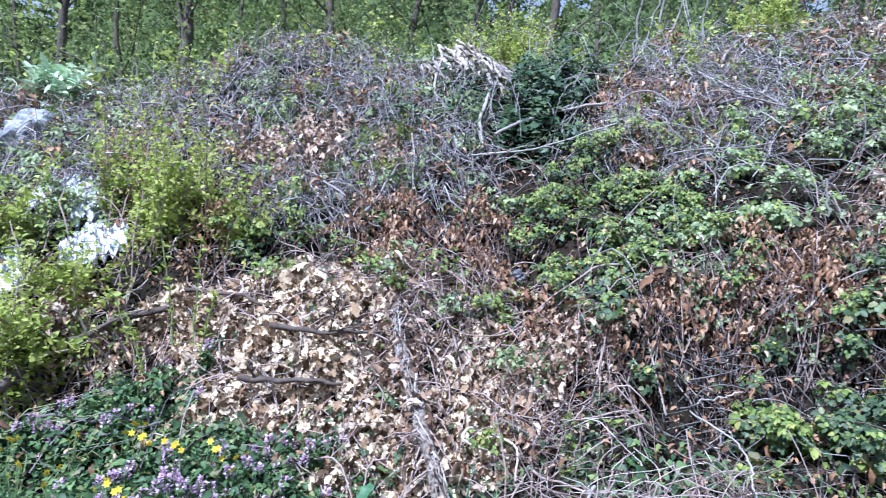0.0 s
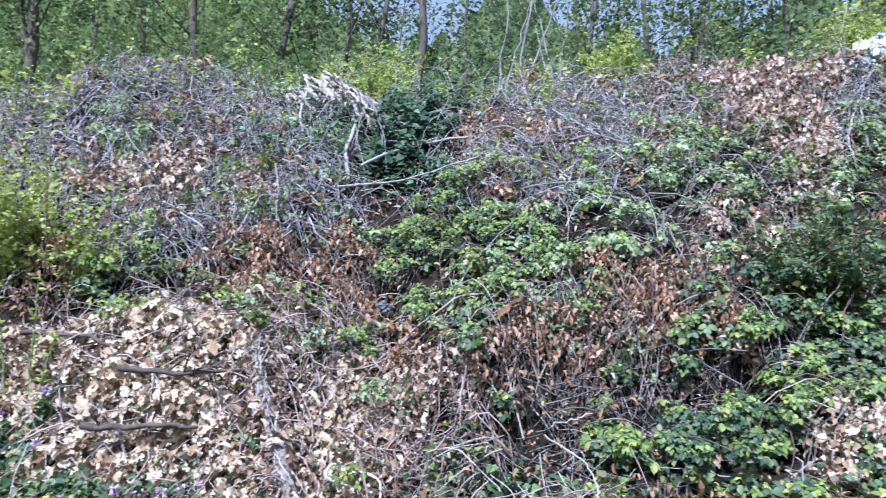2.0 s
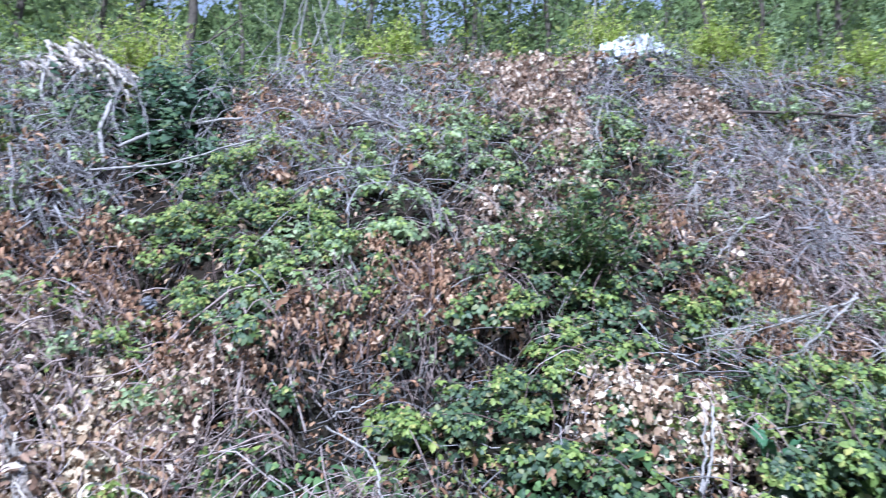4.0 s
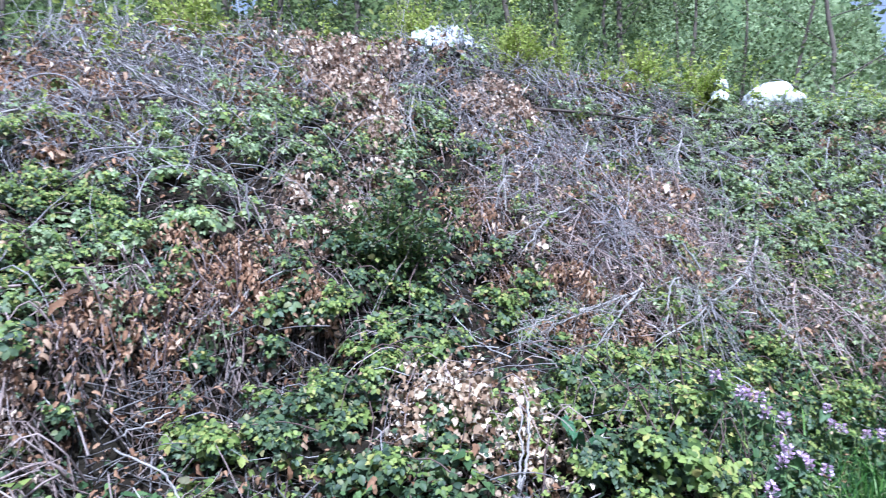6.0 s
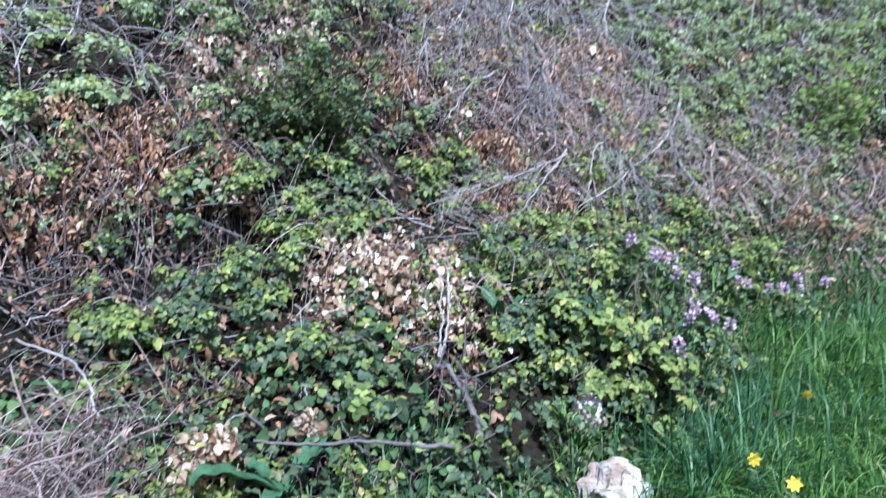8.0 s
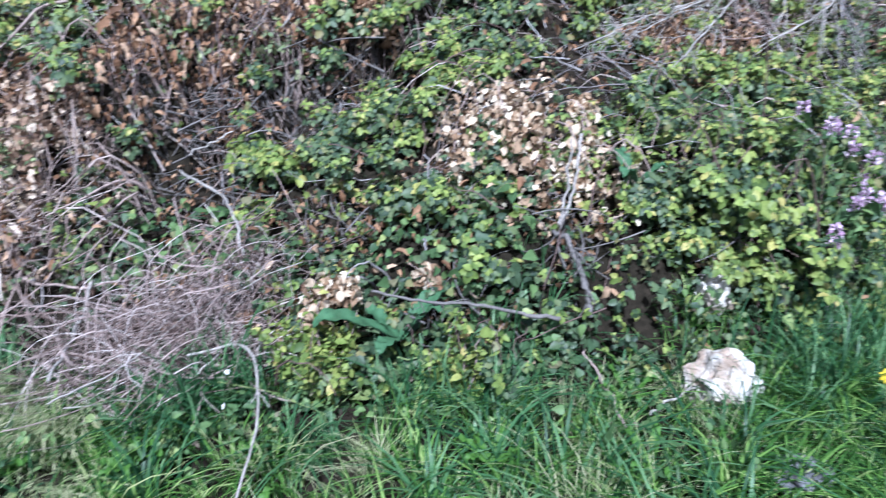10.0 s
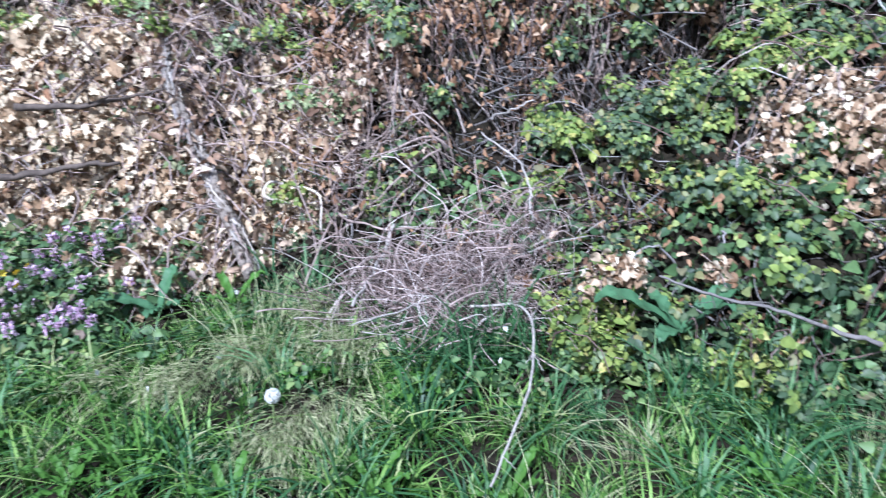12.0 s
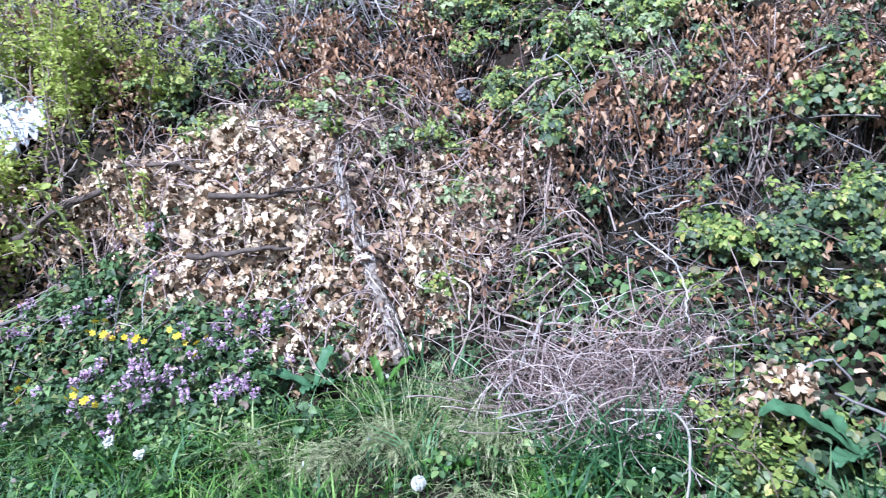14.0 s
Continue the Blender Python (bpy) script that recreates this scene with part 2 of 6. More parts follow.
# ---------------------------------------------------------------- shape of the land
EYE0 = (0.0, 0.15, 1.45)
EDGE_X = [-6, -1.6, 0, 0.5, 1.2, 1.8, 2.5, 3.4, 4.2, 5.5, 7.8, 9.8, 14]
EDGE_Y = [3.2, 3.1, 3.25, 3.0, 2.5, 2.0, 1.5, 1.25, 1.45, 1.6, 1.5, 1.0, 0.0]
TOE_X = [-2, 0.8, 1.5, 2.5, 3.5, 5, 7.5, 10]
TOE_Z = [0.0, 0.0, 0.12, 0.34, 0.50, 0.45, 0.25, 0.0]
CREST_AZ = [-90, -60, -32, -23, -13, -1, 10, 20, 33, 45, 50, 59, 68, 78, 100]
CREST_EL = [5, 6.5, 7.4, 10.4, 14.6, 16.3, 15.2, 17.2, 18.0, 18.6, 16.6, 15.2, 13.0, 11.2, 9]


def foot_plane(x, y):
    """The bank's plain slope: a flat toe at the grass edge, then a steep face."""
    in_by = y - np.interp(x, EDGE_X, EDGE_Y)
    toe = 0.25 * in_by + np.interp(x, TOE_X, TOE_Z) * (1 - np.exp(-np.clip(in_by, 0, 9) / 0.22))
    face = 0.85 * (y - 3.45 + 0.45 * np.clip(x - 0.5, 0, 9) + 0.6 * np.clip(x - 7.5, 0, 4))
    k = 0.25
    h = np.clip(0.5 + 0.5 * (face - toe) / k, 0, 1)
    z = toe * (1 - h) + face * h + k * h * (1 - h)
    return np.where(z > 0, z, 0.0)


def crest_table():
    az = np.radians(np.arange(-90, 101, 2.0))
    el = np.radians(np.interp(np.degrees(az), CREST_AZ, CREST_EL))
    r = np.arange(2.0, 16.0, 0.02)
    x, y = EYE0[0] + r[:, None] * np.sin(az), EYE0[1] + r[:, None] * np.cos(az)
    over = foot_plane(x, y) > EYE0[2] + r[:, None] * np.tan(el)
    rc = np.where(over.any(0), r[over.argmax(0)], 12.0)
    return np.degrees(az), np.convolve(np.pad(rc, 2, "edge"), np.ones(5) / 5, "valid"), el


CREST = crest_table()
HOLLOWS = [(2.05, 3.72, 0.20, 0.26), (2.45, 3.62, 0.16, 0.2), (1.55, 3.82, 0.16, 0.2), (0.48, 4.98, 0.15, 0.28), (4.3, 4.3, 0.2, 0.25), (4.76, 5.75, 0.2, 0.3), (2.39, 2.06, 0.13, 0.18), (2.72, 4.95, 0.2, 0.2), (2.94, 1.68, 0.13, 0.18), (-1.85, 4.18, 0.2, 0.2), (0.75, 3.92, 0.14, 0.16), (1.72, 2.28, 0.12, 0.16),
           (1.45, 3.9, 0.15, 0.25), (1.9, 3.81, 0.15, 0.26), (2.22, 3.84, 0.16, 0.27), (1.52, 3.46, 0.14, 0.23), (1.18, 3.72, 0.14, 0.24), (1.83, 4.14, 0.15, 0.26), (1.6, 3.91, 0.14, 0.24), (1.93, 3.78, 0.14, 0.24), (2.35, 3.74, 0.15, 0.25), (1.4, 3.47, 0.13, 0.22), (1.65, 3.0, 0.12, 0.2), (2.53, 2.13, 0.11, 0.19), (2.03, 2.16, 0.1, 0.18), (1.88, 2.85, 0.12, 0.2), (-2.27, 4.0, 0.16, 0.27)]   # x, y, radius and depth of dark gaps under the growth


def in_hollow(x, y):
    return np.any([np.hypot(x - a, y - b) < r * 0.85 for a, b, r, d in HOLLOWS], axis=0)


def surf(x, y):
    """Height of the ground: flat verge, overgrown bank, and the land behind its crest."""
    x, y = np.asarray(x, float), np.asarray(y, float)
    dx, dy = x - EYE0[0], y - EYE0[1]
    r, az = np.hypot(dx, dy), np.degrees(np.arctan2(dx, dy))
    rc = np.interp(az, CREST[0], CREST[1])
    zc = EYE0[2] + rc * np.tan(np.radians(np.interp(az, CREST_AZ, CREST_EL)))
    cap = zc - 0.10 * np.clip(r - rc, -3, 14)
    p = foot_plane(x, y)
    k = 0.35
    h = np.clip(0.5 + 0.5 * (p - cap) / k, 0, 1)
    z = p * (1 - h) + cap * h - k * h * (1 - h)
    z = np.where(dy < 0.3, p, z)
    w = np.clip(z / 0.5, 0, 1) * np.clip((16 - r) / 4, 0, 1)
    bumps = 0.09 * np.sin(2.1 * x + 0.7 * y + 0.4) * np.sin(1.7 * y - 0.9 * x) + 0.05 * np.sin(4.7 * x - 1.1 * y) * np.sin(4.1 * y + 1.9 * x + 1)
    u = np.clip((y - 3.82 + 0.15 * (x - 1)) / 0.22, 0, 1)
    ledge = 0.28 * u * u * (3 - 2 * u) * np.clip(1 - (y - 3.9) / 1.5, 0, 1) * np.clip((x - 0.3) / 0.6, 0, 1) * np.clip((3.2 - x) / 0.7, 0, 1)
    holes = sum(d * np.exp(-(((x - a) / r) ** 2 + ((y - b) / r) ** 2)) for a, b, r, d in HOLLOWS)
    return z + w * bumps + ledge - holes


def normal_at(x, y, e=0.06):
    n = np.stack([surf(x - e, y) - surf(x + e, y), surf(x, y - e) - surf(x, y + e), np.full(np.shape(x), 2 * e)], -1)
    return n / np.linalg.norm(n, axis=-1, keepdims=True)


# ---------------------------------------------------------------- mesh tools
rng = np.random.default_rng(7)


def unit(v):
    return v / np.maximum(np.linalg.norm(v, axis=-1, keepdims=True), 1e-9)


def soup(name, verts, faces, origin=(0, 0, 0), smooth=False):
    """A mesh from arrays of corners and of faces that all have the same number of corners."""
    verts, faces = np.asarray(verts, np.float32) - np.asarray(origin, np.float32), np.asarray(faces, np.int32)
    me = bpy.data.meshes.new(name)
    n, k = faces.shape
    me.vertices.add(len(verts))
    me.vertices.foreach_set("co", verts.ravel())
    me.loops.add(n * k)
    me.loops.foreach_set("vertex_index", faces.ravel())
    me.polygons.add(n)
    me.polygons.foreach_set("loop_start", np.arange(0, n * k, k, dtype=np.int32))
    me.update(calc_edges=True)
    if smooth:
        me.polygons.foreach_set("use_smooth", np.ones(n, bool))
    return me


def join(*pairs):
    """Several (corners, faces) with equal face sizes as one."""
    vs, fs, at = [], [], 0
    for v, f in pairs:
        if len(v):
            vs.append(v)
            fs.append(np.asarray(f) + at)
            at += len(v)
    return np.concatenate(vs), np.concatenate(fs)


def thing(name, place, label, category, group="", kind=""):
    ob = new(name)
    ob.empty_display_size = 0.1
    ob.location = place
    return tagged(ob, label, category, group, kind)


def part(name, vf, material, parent, label="", smooth=False):
    """One mesh under a thing, or under a part of it; corners are given in the world."""
    root = parent
    while root.parent:
        root = root.parent
    ob = new(name, soup(name, *vf, origin=root.location, smooth=smooth))
    ob.data.materials.append(material)
    ob.parent = parent
    return tagged(ob, label)


def lone(name, vf, material, label, category, group="", kind="", smooth=False):
    """A thing that is one mesh, with its origin at its base."""
    v = np.asarray(vf[0])
    base = (v[:, 0].mean(), v[:, 1].mean(), v[:, 2].min())
    ob = new(name, soup(name, *vf, origin=base, smooth=smooth))
    ob.location = base
    ob.data.materials.append(material)
    return tagged(ob, label, category, group, kind)


# Leaf blanks: x across, y along, z up; the stalk end lies at the origin, the length is 1.
def fan(outline, cup=0.08, bend=0.15, ripple=0.0):
    """A leaf from its half outline (across, along): folded at the midrib, bent at the tip, rippled at the edge."""
    half = [(a, b) for a, b in outline]
    ring = [(0.0, 0.0)] + half + [(0.0, 1.0)] + [(-a, b) for a, b in reversed(half)]
    v = [(0.0, 0.45, 0.0)] + [(a, b, abs(a) * cup * 4) for a, b in ring]
    v = np.array(v)
    v[:, 2] -= bend * v[:, 1] ** 2
    v[1:, 2] += ripple * np.resize((1.0, -1.0, 0.4), len(ring))
    k = len(ring)
    return v, np.array([(0, 1 + i, 1 + (i + 1) % k) for i in range(k)])


OVAL = fan([(0.30, 0.30), (0.27, 0.65)])
SLIM = fan([(0.17, 0.30), (0.15, 0.65)], 0.12, 0.25)
HEART = fan([(0.34, 0.06), (0.40, 0.32), (0.22, 0.68)], 0.06, 0.2)
NETTLE_LEAF = fan([(0.30, 0.05), (0.36, 0.34), (0.16, 0.72)], 0.10, 0.3)
IVY_LEAF = fan([(0.30, -0.05), (0.52, 0.30), (0.22, 0.48), (0.20, 0.72)], 0.03, 0.1)
OAK = fan([(0.13, 0.10), (0.30, 0.22), (0.22, 0.36), (0.42, 0.50), (0.30, 0.64), (0.34, 0.80), (0.16, 0.95)], 0.15, 0.5, 0.13)
CURLED = fan([(0.24, 0.20), (0.20, 0.48), (0.24, 0.74)], 0.20, 0.5, 0.06)
DRY_LEAF = fan([(0.28, 0.14), (0.44, 0.42), (0.34, 0.72), (0.16, 0.93)], 0.15, 0.5, 0.12)
SEED = (np.array([(0, 0, 0), (0.055, 0.5, 0.01), (0, 1, 0), (-0.055, 0.5, 0.01)], float), np.array([(0, 1, 2), (0, 2, 3)]))
LEAFLET = fan([(0.36, 0.45)], 0.10, 0.2)
CHIP = (np.array([(0, 0, 0), (0.32, 0.5, 0.05), (0, 1, -0.1), (-0.32, 0.5, 0.05)], float), np.array([(0, 1, 2), (0, 2, 3)]))


def trefoil(leaflet):
    vs = []
    for turn, size, out, dip in ((0, 1.0, 0.14, -0.05), (1.2, 0.85, 0.06, -0.30), (-1.2, 0.85, 0.06, 0.12)):
        v = leaflet[0] * size + (0, out, 0)
        v[:, 2] += dip * v[:, 1]
        c, s = math.cos(turn), math.sin(turn)
        vs.append(np.stack([v[:, 0] * c - v[:, 1] * s, v[:, 0] * s + v[:, 1] * c, v[:, 2]], 1))
    return join(*[(v, leaflet[1]) for v in vs])


BRAMBLE_LEAF = trefoil(fan([(0.27, 0.10), (0.39, 0.40), (0.27, 0.76)], 0.07, 0.2, 0.02))
BRAMBLE_LEAF_SIMPLE = trefoil(fan([(0.36, 0.24), (0.33, 0.68)], 0.07, 0.2))
BRAMBLE_LEAF_FAR = trefoil(fan([(0.40, 0.48)], 0.07, 0.2))


def strew(blank_leaf, at, along, up, size):
    """Copies of a leaf blank: places, the ways along them and up from them, sizes."""
    tv, tf = blank_leaf
    y = unit(along)
    x = unit(np.cross(y, up))
    z = np.cross(x, y)
    size = np.broadcast_to(size, (len(at),))[:, None, None]
    v = at[:, None] + size * (tv[None, :, :1] * x[:, None] + tv[None, :, 1:2] * y[:, None] + tv[None, :, 2:] * z[:, None])
    f = tf[None] + (np.arange(len(at)) * len(tv))[:, None, None]
    return v.reshape(-1, 3), f.reshape(-1, tf.shape[1])


def tubes(paths, r0, r1, sides=3):
    """Tapered round stems along paths (n, k, 3)."""
    paths = np.asarray(paths, float)
    n, k, _ = paths.shape
    t = unit(np.gradient(paths, axis=1))
    ref = np.where(np.abs(t[..., 2:]) > 0.9, (1.0, 0, 0), (0, 0, 1.0))
    a = unit(np.cross(t, ref))
    b = np.cross(t, a)
    r = np.linspace(0, 1, k)[None, :] * (np.broadcast_to(r1, (n,)) - np.broadcast_to(r0, (n,)))[:, None] + np.broadcast_to(r0, (n,))[:, None]
    th = np.arange(sides) * 2 * np.pi / sides
    ring = a[:, :, None] * np.cos(th)[:, None] + b[:, :, None] * np.sin(th)[:, None]
    v = paths[:, :, None] + r[:, :, None, None] * ring
    i = np.arange(k - 1)[:, None] * sides + np.arange(sides)
    j = np.arange(k - 1)[:, None] * sides + (np.arange(sides) + 1) % sides
    q = np.stack([i, j, j + sides, i + sides], -1).reshape(-1, 4)
    f = q[None] + (np.arange(n) * k * sides)[:, None, None]
    return v.reshape(-1, 3), f.reshape(-1, 4)


def spline(points, k=24, wobble=0.0):
    """A smooth path through a few points."""
    p = np.array(points, float)
    p = np.vstack([2 * p[0] - p[1], p, 2 * p[-1] - p[-2]])
    out = []
    m = len(p) - 3
    for s in np.linspace(0, m - 1e-6, k):
        i, u = int(s), s - int(s)
        a, b, c, d = p[i : i + 4]
        out.append(0.5 * (2 * b + (c - a) * u + (2 * a - 5 * b + 4 * c - d) * u * u + (3 * b - a - 3 * c + d) * u**3))
    out = np.array(out)
    if wobble:
        w = rng.normal(0, wobble, (k, 3))
        out += (w + np.roll(w, 1, 0) + np.roll(w, -1, 0)) / 2
    return out


def knobbly(path, r0, r1, sides=8, rough=0.15):
    """One thick stem with an uneven skin and closed ends."""
    k = len(path)
    v, f = tubes(path[None], r0, r1, sides)
    mid = np.repeat(path, sides, 0)
    v = mid + (v - mid) * (1 + rng.normal(0, rough, len(v)))[:, None]
    tips = np.vstack([path[0], path[-1]])
    n0 = len(v)
    v2 = np.vstack([v, tips])
    quads = []
    for i in range(0, sides, 2):
        quads.append((n0, (i + 2) % sides, (i + 1) % sides, i))
        b = n0 - sides
        quads.append((n0 + 1, b + i, b + (i + 1) % sides, b + (i + 2) % sides))
    return v2, np.vstack([f, np.array(quads)])


def spots(x, y, ra, rb, n):
    """n places in an oval on the bank whose short axis points away from the viewpoint; and how far out each lies."""
    az = math.atan2(x - EYE0[0], y - EYE0[1])
    rad, th = np.sqrt(rng.random(n)), rng.random(n) * 2 * np.pi
    wav = 1 + 0.22 * np.sin(3 * th + 7 * x) + 0.15 * np.sin(5 * th + 3 * y)
    a, b = ra * rad * wav * np.cos(th), rb * rad * wav * np.sin(th)
    return x + a * math.cos(az) + b * math.sin(az), y - a * math.sin(az) + b * math.cos(az), rad


def twigs(x, y, ra, rb, n, long, arch, lift, k=7, level=0.0, wander=0.03, tilt=0.10, curl=0.9):
    """Bent stems that lie about on an oval of the bank. level: how far they keep to lying across the slope."""
    px, py, _ = spots(x, y, ra, rb, n)
    phi = rng.random(n) * 2 * np.pi
    if level:
        phi = np.where(rng.random(n) < level, rng.normal(0, 0.45, n) + np.pi * rng.integers(0, 2, n) - math.atan2(x, y), phi)
    ln = long * rng.uniform(0.45, 1.25, n)
    s = np.linspace(0, 1, k)
    turn = rng.normal(0, curl, n)
    ang = phi[:, None] + turn[:, None] * (s - 0.5)
    xs = px[:, None] + np.cumsum(np.cos(ang), 1) * (ln / k)[:, None] - (ln / 2 * np.cos(phi))[:, None]
    ys = py[:, None] + np.cumsum(np.sin(ang), 1) * (ln / k)[:, None] - (ln / 2 * np.sin(phi))[:, None]
    h = (lift * rng.random(n))[:, None] + (arch * rng.random(n) ** 1.5)[:, None] * 4 * (s * (1 - s)) + rng.normal(0, 1, (n, 1)) * tilt * (s - 0.5)
    jit = np.cumsum(rng.normal(0, wander, (n, k, 3)), 1) * 0.5
    p = np.stack([xs, ys, surf(xs, ys) + np.maximum(h, 0.0)], -1) + jit
    p[..., 2] = np.maximum(p[..., 2], surf(p[..., 0], p[..., 1]) - 0.01)
    gap = in_hollow(p[:, k // 2, 0], p[:, k // 2, 1]) & (rng.random(n) < 0.8)
    return p[~gap] if n > 1 and (~gap).any() else p


def sway(n, upright):
    return unit(np.concatenate([rng.normal(0, 1, (n, 2)), rng.normal(upright, 0.5, (n, 1))], 1))

# ---------------------------------------------------------------- ground


def ground():
    ths = np.concatenate([np.radians(np.arange(-92, 102, 1.2)), np.radians(np.arange(102, 268, 8))])
    rs = np.concatenate([np.arange(0.0, 3, 0.25), np.arange(3, 14, 0.12), np.array([14.5, 16, 18, 21, 25, 32, 45, 70, 120, 300, 900, 3000])])
    r, t = np.meshgrid(rs, ths, indexing="ij")
    x, y = EYE0[0] + r * np.sin(t), EYE0[1] + r * np.cos(t)
    back = (np.degrees(t) > 101) | (np.degrees(t) < -91)
    z = np.where(back, 0.0, surf(x, y))
    # behind the viewpoint the bank runs out into flat land
    z[:, -1] = z[:, 0] * 0.5
    v = np.stack([x, y, z], -1).reshape(-1, 3)
    a, b = len(rs), len(ths)
    i, j = np.meshgrid(np.arange(a - 1), np.arange(b), indexing="ij")
    q = np.stack([i * b + j, i * b + (j + 1) % b, (i + 1) * b + (j + 1) % b, (i + 1) * b + j], -1).reshape(-1, 4)
    ob = new("ground", soup("ground", v, q[:, ::-1], smooth=True))
    ob.data.materials.append(SOIL)
    tagged(ob, "dark crumbly soil of a verge and an overgrown bank", "ground", kind="structure")


ground()

# ---------------------------------------------------------------- brambles, ivy and dead leaves on the bank
# Each row is one plant or heap: x, y, half its width, half its depth.
BRAMBLE_FRESH = [(-1.4, 4.92, 0.4, 0.10), (-0.8, 4.82, 0.36, 0.08), (2.08, 2.31, 0.15, 0.12), (1.27, 4.69, 0.44, 0.27), (0.56, 5.09, 0.34, 0.12), (0.64, 5.42, 0.41, 0.19), (5.58, 1.76, 0.48, 0.27), (5.83, 2.12, 0.45, 0.16), (0.9, 5.02, 0.51, 0.37), (-0.98, 5.02, 0.5, 0.16), (1.39, 5.0, 0.39, 0.2), (1.24, 5.67, 0.54, 0.22), (0.21, 4.55, 0.28, 0.15), (0.71, 4.58, 0.27, 0.23), (1.21, 5.69, 0.53, 0.23), (2.61, 3.16, 0.36, 0.32), (4.2, 2.35, 0.52, 0.36), (3.2, 1.78, 0.36, 0.36), (5.35, 1.92, 0.61, 0.49), (3.85, 3.3, 0.36, 0.24), (2.97, 3.68, 0.26, 0.17), (2.23, 2.66, 0.27, 0.25), (1.59, 3.51, 0.34, 0.25), (2.63, 3.5, 0.44, 0.23), (4.32, 2.74, 0.48, 0.4)]
BRAMBLE_DARK = [(1.4, 2.36, 0.14, 0.2), (1.86, 1.99, 0.12, 0.12), (1.52, 4.21, 0.34, 0.17), (2.23, 3.96, 0.36, 0.12), (2.7, 3.65, 0.45, 0.12), (2.18, 3.01, 0.39, 0.26), (1.79, 3.45, 0.36, 0.41), (0.98, 3.97, 0.31, 0.12), (2.93, 3.97, 0.35, 0.25), (3.0, 2.08, 0.33, 0.3), (3.53, 4.06, 0.56, 0.42), (1.35, 4.7, 0.61, 0.37), (3.68, 4.93, 0.57, 0.35), (3.53, 5.7, 0.58, 0.36), (4.65, 5.26, 0.54, 0.43), (4.49, 4.29, 0.36, 0.43), (2.24, 3.78, 0.32, 0.27), (3.16, 3.45, 0.34, 0.25), (4.03, 3.54, 0.43, 0.16), (3.38, 5.09, 0.55, 0.24), (3.09, 5.59, 0.31, 0.29), (4.62, 4.41, 0.26, 0.21), (3.68, 1.69, 0.37, 0.58), (3.28, 1.69, 0.43, 0.3), (3.1, 2.1, 0.32, 0.42), (2.98, 1.74, 0.3, 0.12), (2.06, 1.87, 0.26, 0.12), (1.72, 2.33, 0.2, 0.14), (-1.89, 4.28, 0.27, 0.16)]
BRAMBLE_PALE = [(6.95, 2.39, 0.48, 0.37), (8.05, 1.88, 0.54, 0.21), (6.45, 2.7, 0.34, 0.17), (7.47, 1.23, 0.5, 0.33), (7.53, 2.1, 0.45, 0.34), (8.75, 2.47, 0.68, 0.43), (9.47, 2.08, 0.65, 0.24), (9.22, 1.75, 0.47, 0.38), (7.61, 2.81, 0.53, 0.35), (9.2, 1.9, 0.7, 0.38), (10.18, 1.36, 0.68, 0.12), (9.37, 0.96, 0.47, 0.56), (9.12, 1.45, 0.76, 0.49), (8.7, 0.99, 0.5, 0.44), (8.26, 2.18, 0.63, 0.35), (8.1, 0.82, 0.33, 0.24), (7.99, 2.88, 0.84, 0.53), (8.84, 2.14, 0.83, 0.47), (7.76, 3.7, 0.64, 0.88), (7.76, 2.35, 0.73, 0.41), (6.99, 2.95, 0.56, 0.5), (5.58, 2.8, 0.35, 0.42), (4.23, 4.82, 0.42, 0.41), (1.48, 4.52, 0.47, 0.31), (2.18, 4.94, 0.59, 0.37), (3.13, 5.61, 0.5, 0.47), (-1.8, 6.5, 0.34, 0.37), (-2.88, 5.43, 0.45, 0.57), (-3.15, 5.24, 0.4, 0.54), (-0.37, 6.5, 0.33, 0.32), (2.71, 5.16, 0.59, 0.29)]
IVY = [(1.05, 6.95, 0.60, 0.42), (0.82, 6.45, 0.55, 0.40)]
IVY_THIN = [(0.10, 6.75, 0.30, 0.35), (-0.55, 6.28, 0.32, 0.28)]
LITTER = [(-1.25, 4.25, 0.34, 0.22), (-1.15, 4.6, 0.36, 0.16), (-0.85, 4.12, 0.62, 0.22), (-1.0, 3.86, 0.4, 0.14), (-0.5, 3.66, 0.47, 0.21), (-0.77, 4.57, 0.64, 0.25), (0.24, 4.25, 0.35, 0.2), (-1.66, 4.41, 0.27, 0.16), (-1.84, 4.18, 0.19, 0.26), (-0.51, 3.49, 0.33, 0.12), (0.04, 3.87, 0.39, 0.21)]
DRY_TAN = [(0.59, 4.01, 0.37, 0.22), (-1.24, 5.97, 0.55, 0.29), (-0.56, 5.96, 0.2, 0.29), (4.3, 5.85, 0.62, 0.36), (4.75, 5.9, 0.4, 0.3), (3.95, 5.95, 0.35, 0.3), (4.24, 5.56, 0.35, 0.29), (5.67, 4.82, 0.31, 0.45), (2.97, 4.42, 0.34, 0.28), (3.6, 4.54, 0.21, 0.13), (2.62, 2.66, 0.34, 0.19), (2.54, 2.30, 0.18, 0.12), (2.75, 2.06, 0.06, 0.10), (6.12, 3.39, 0.51, 0.24), (4.1, 5.06, 0.27, 0.32), (-2.25, 4.41, 0.22, 0.12), (0.77, 4.02, 0.26, 0.12), (5.5, 4.74, 0.43, 0.27)]
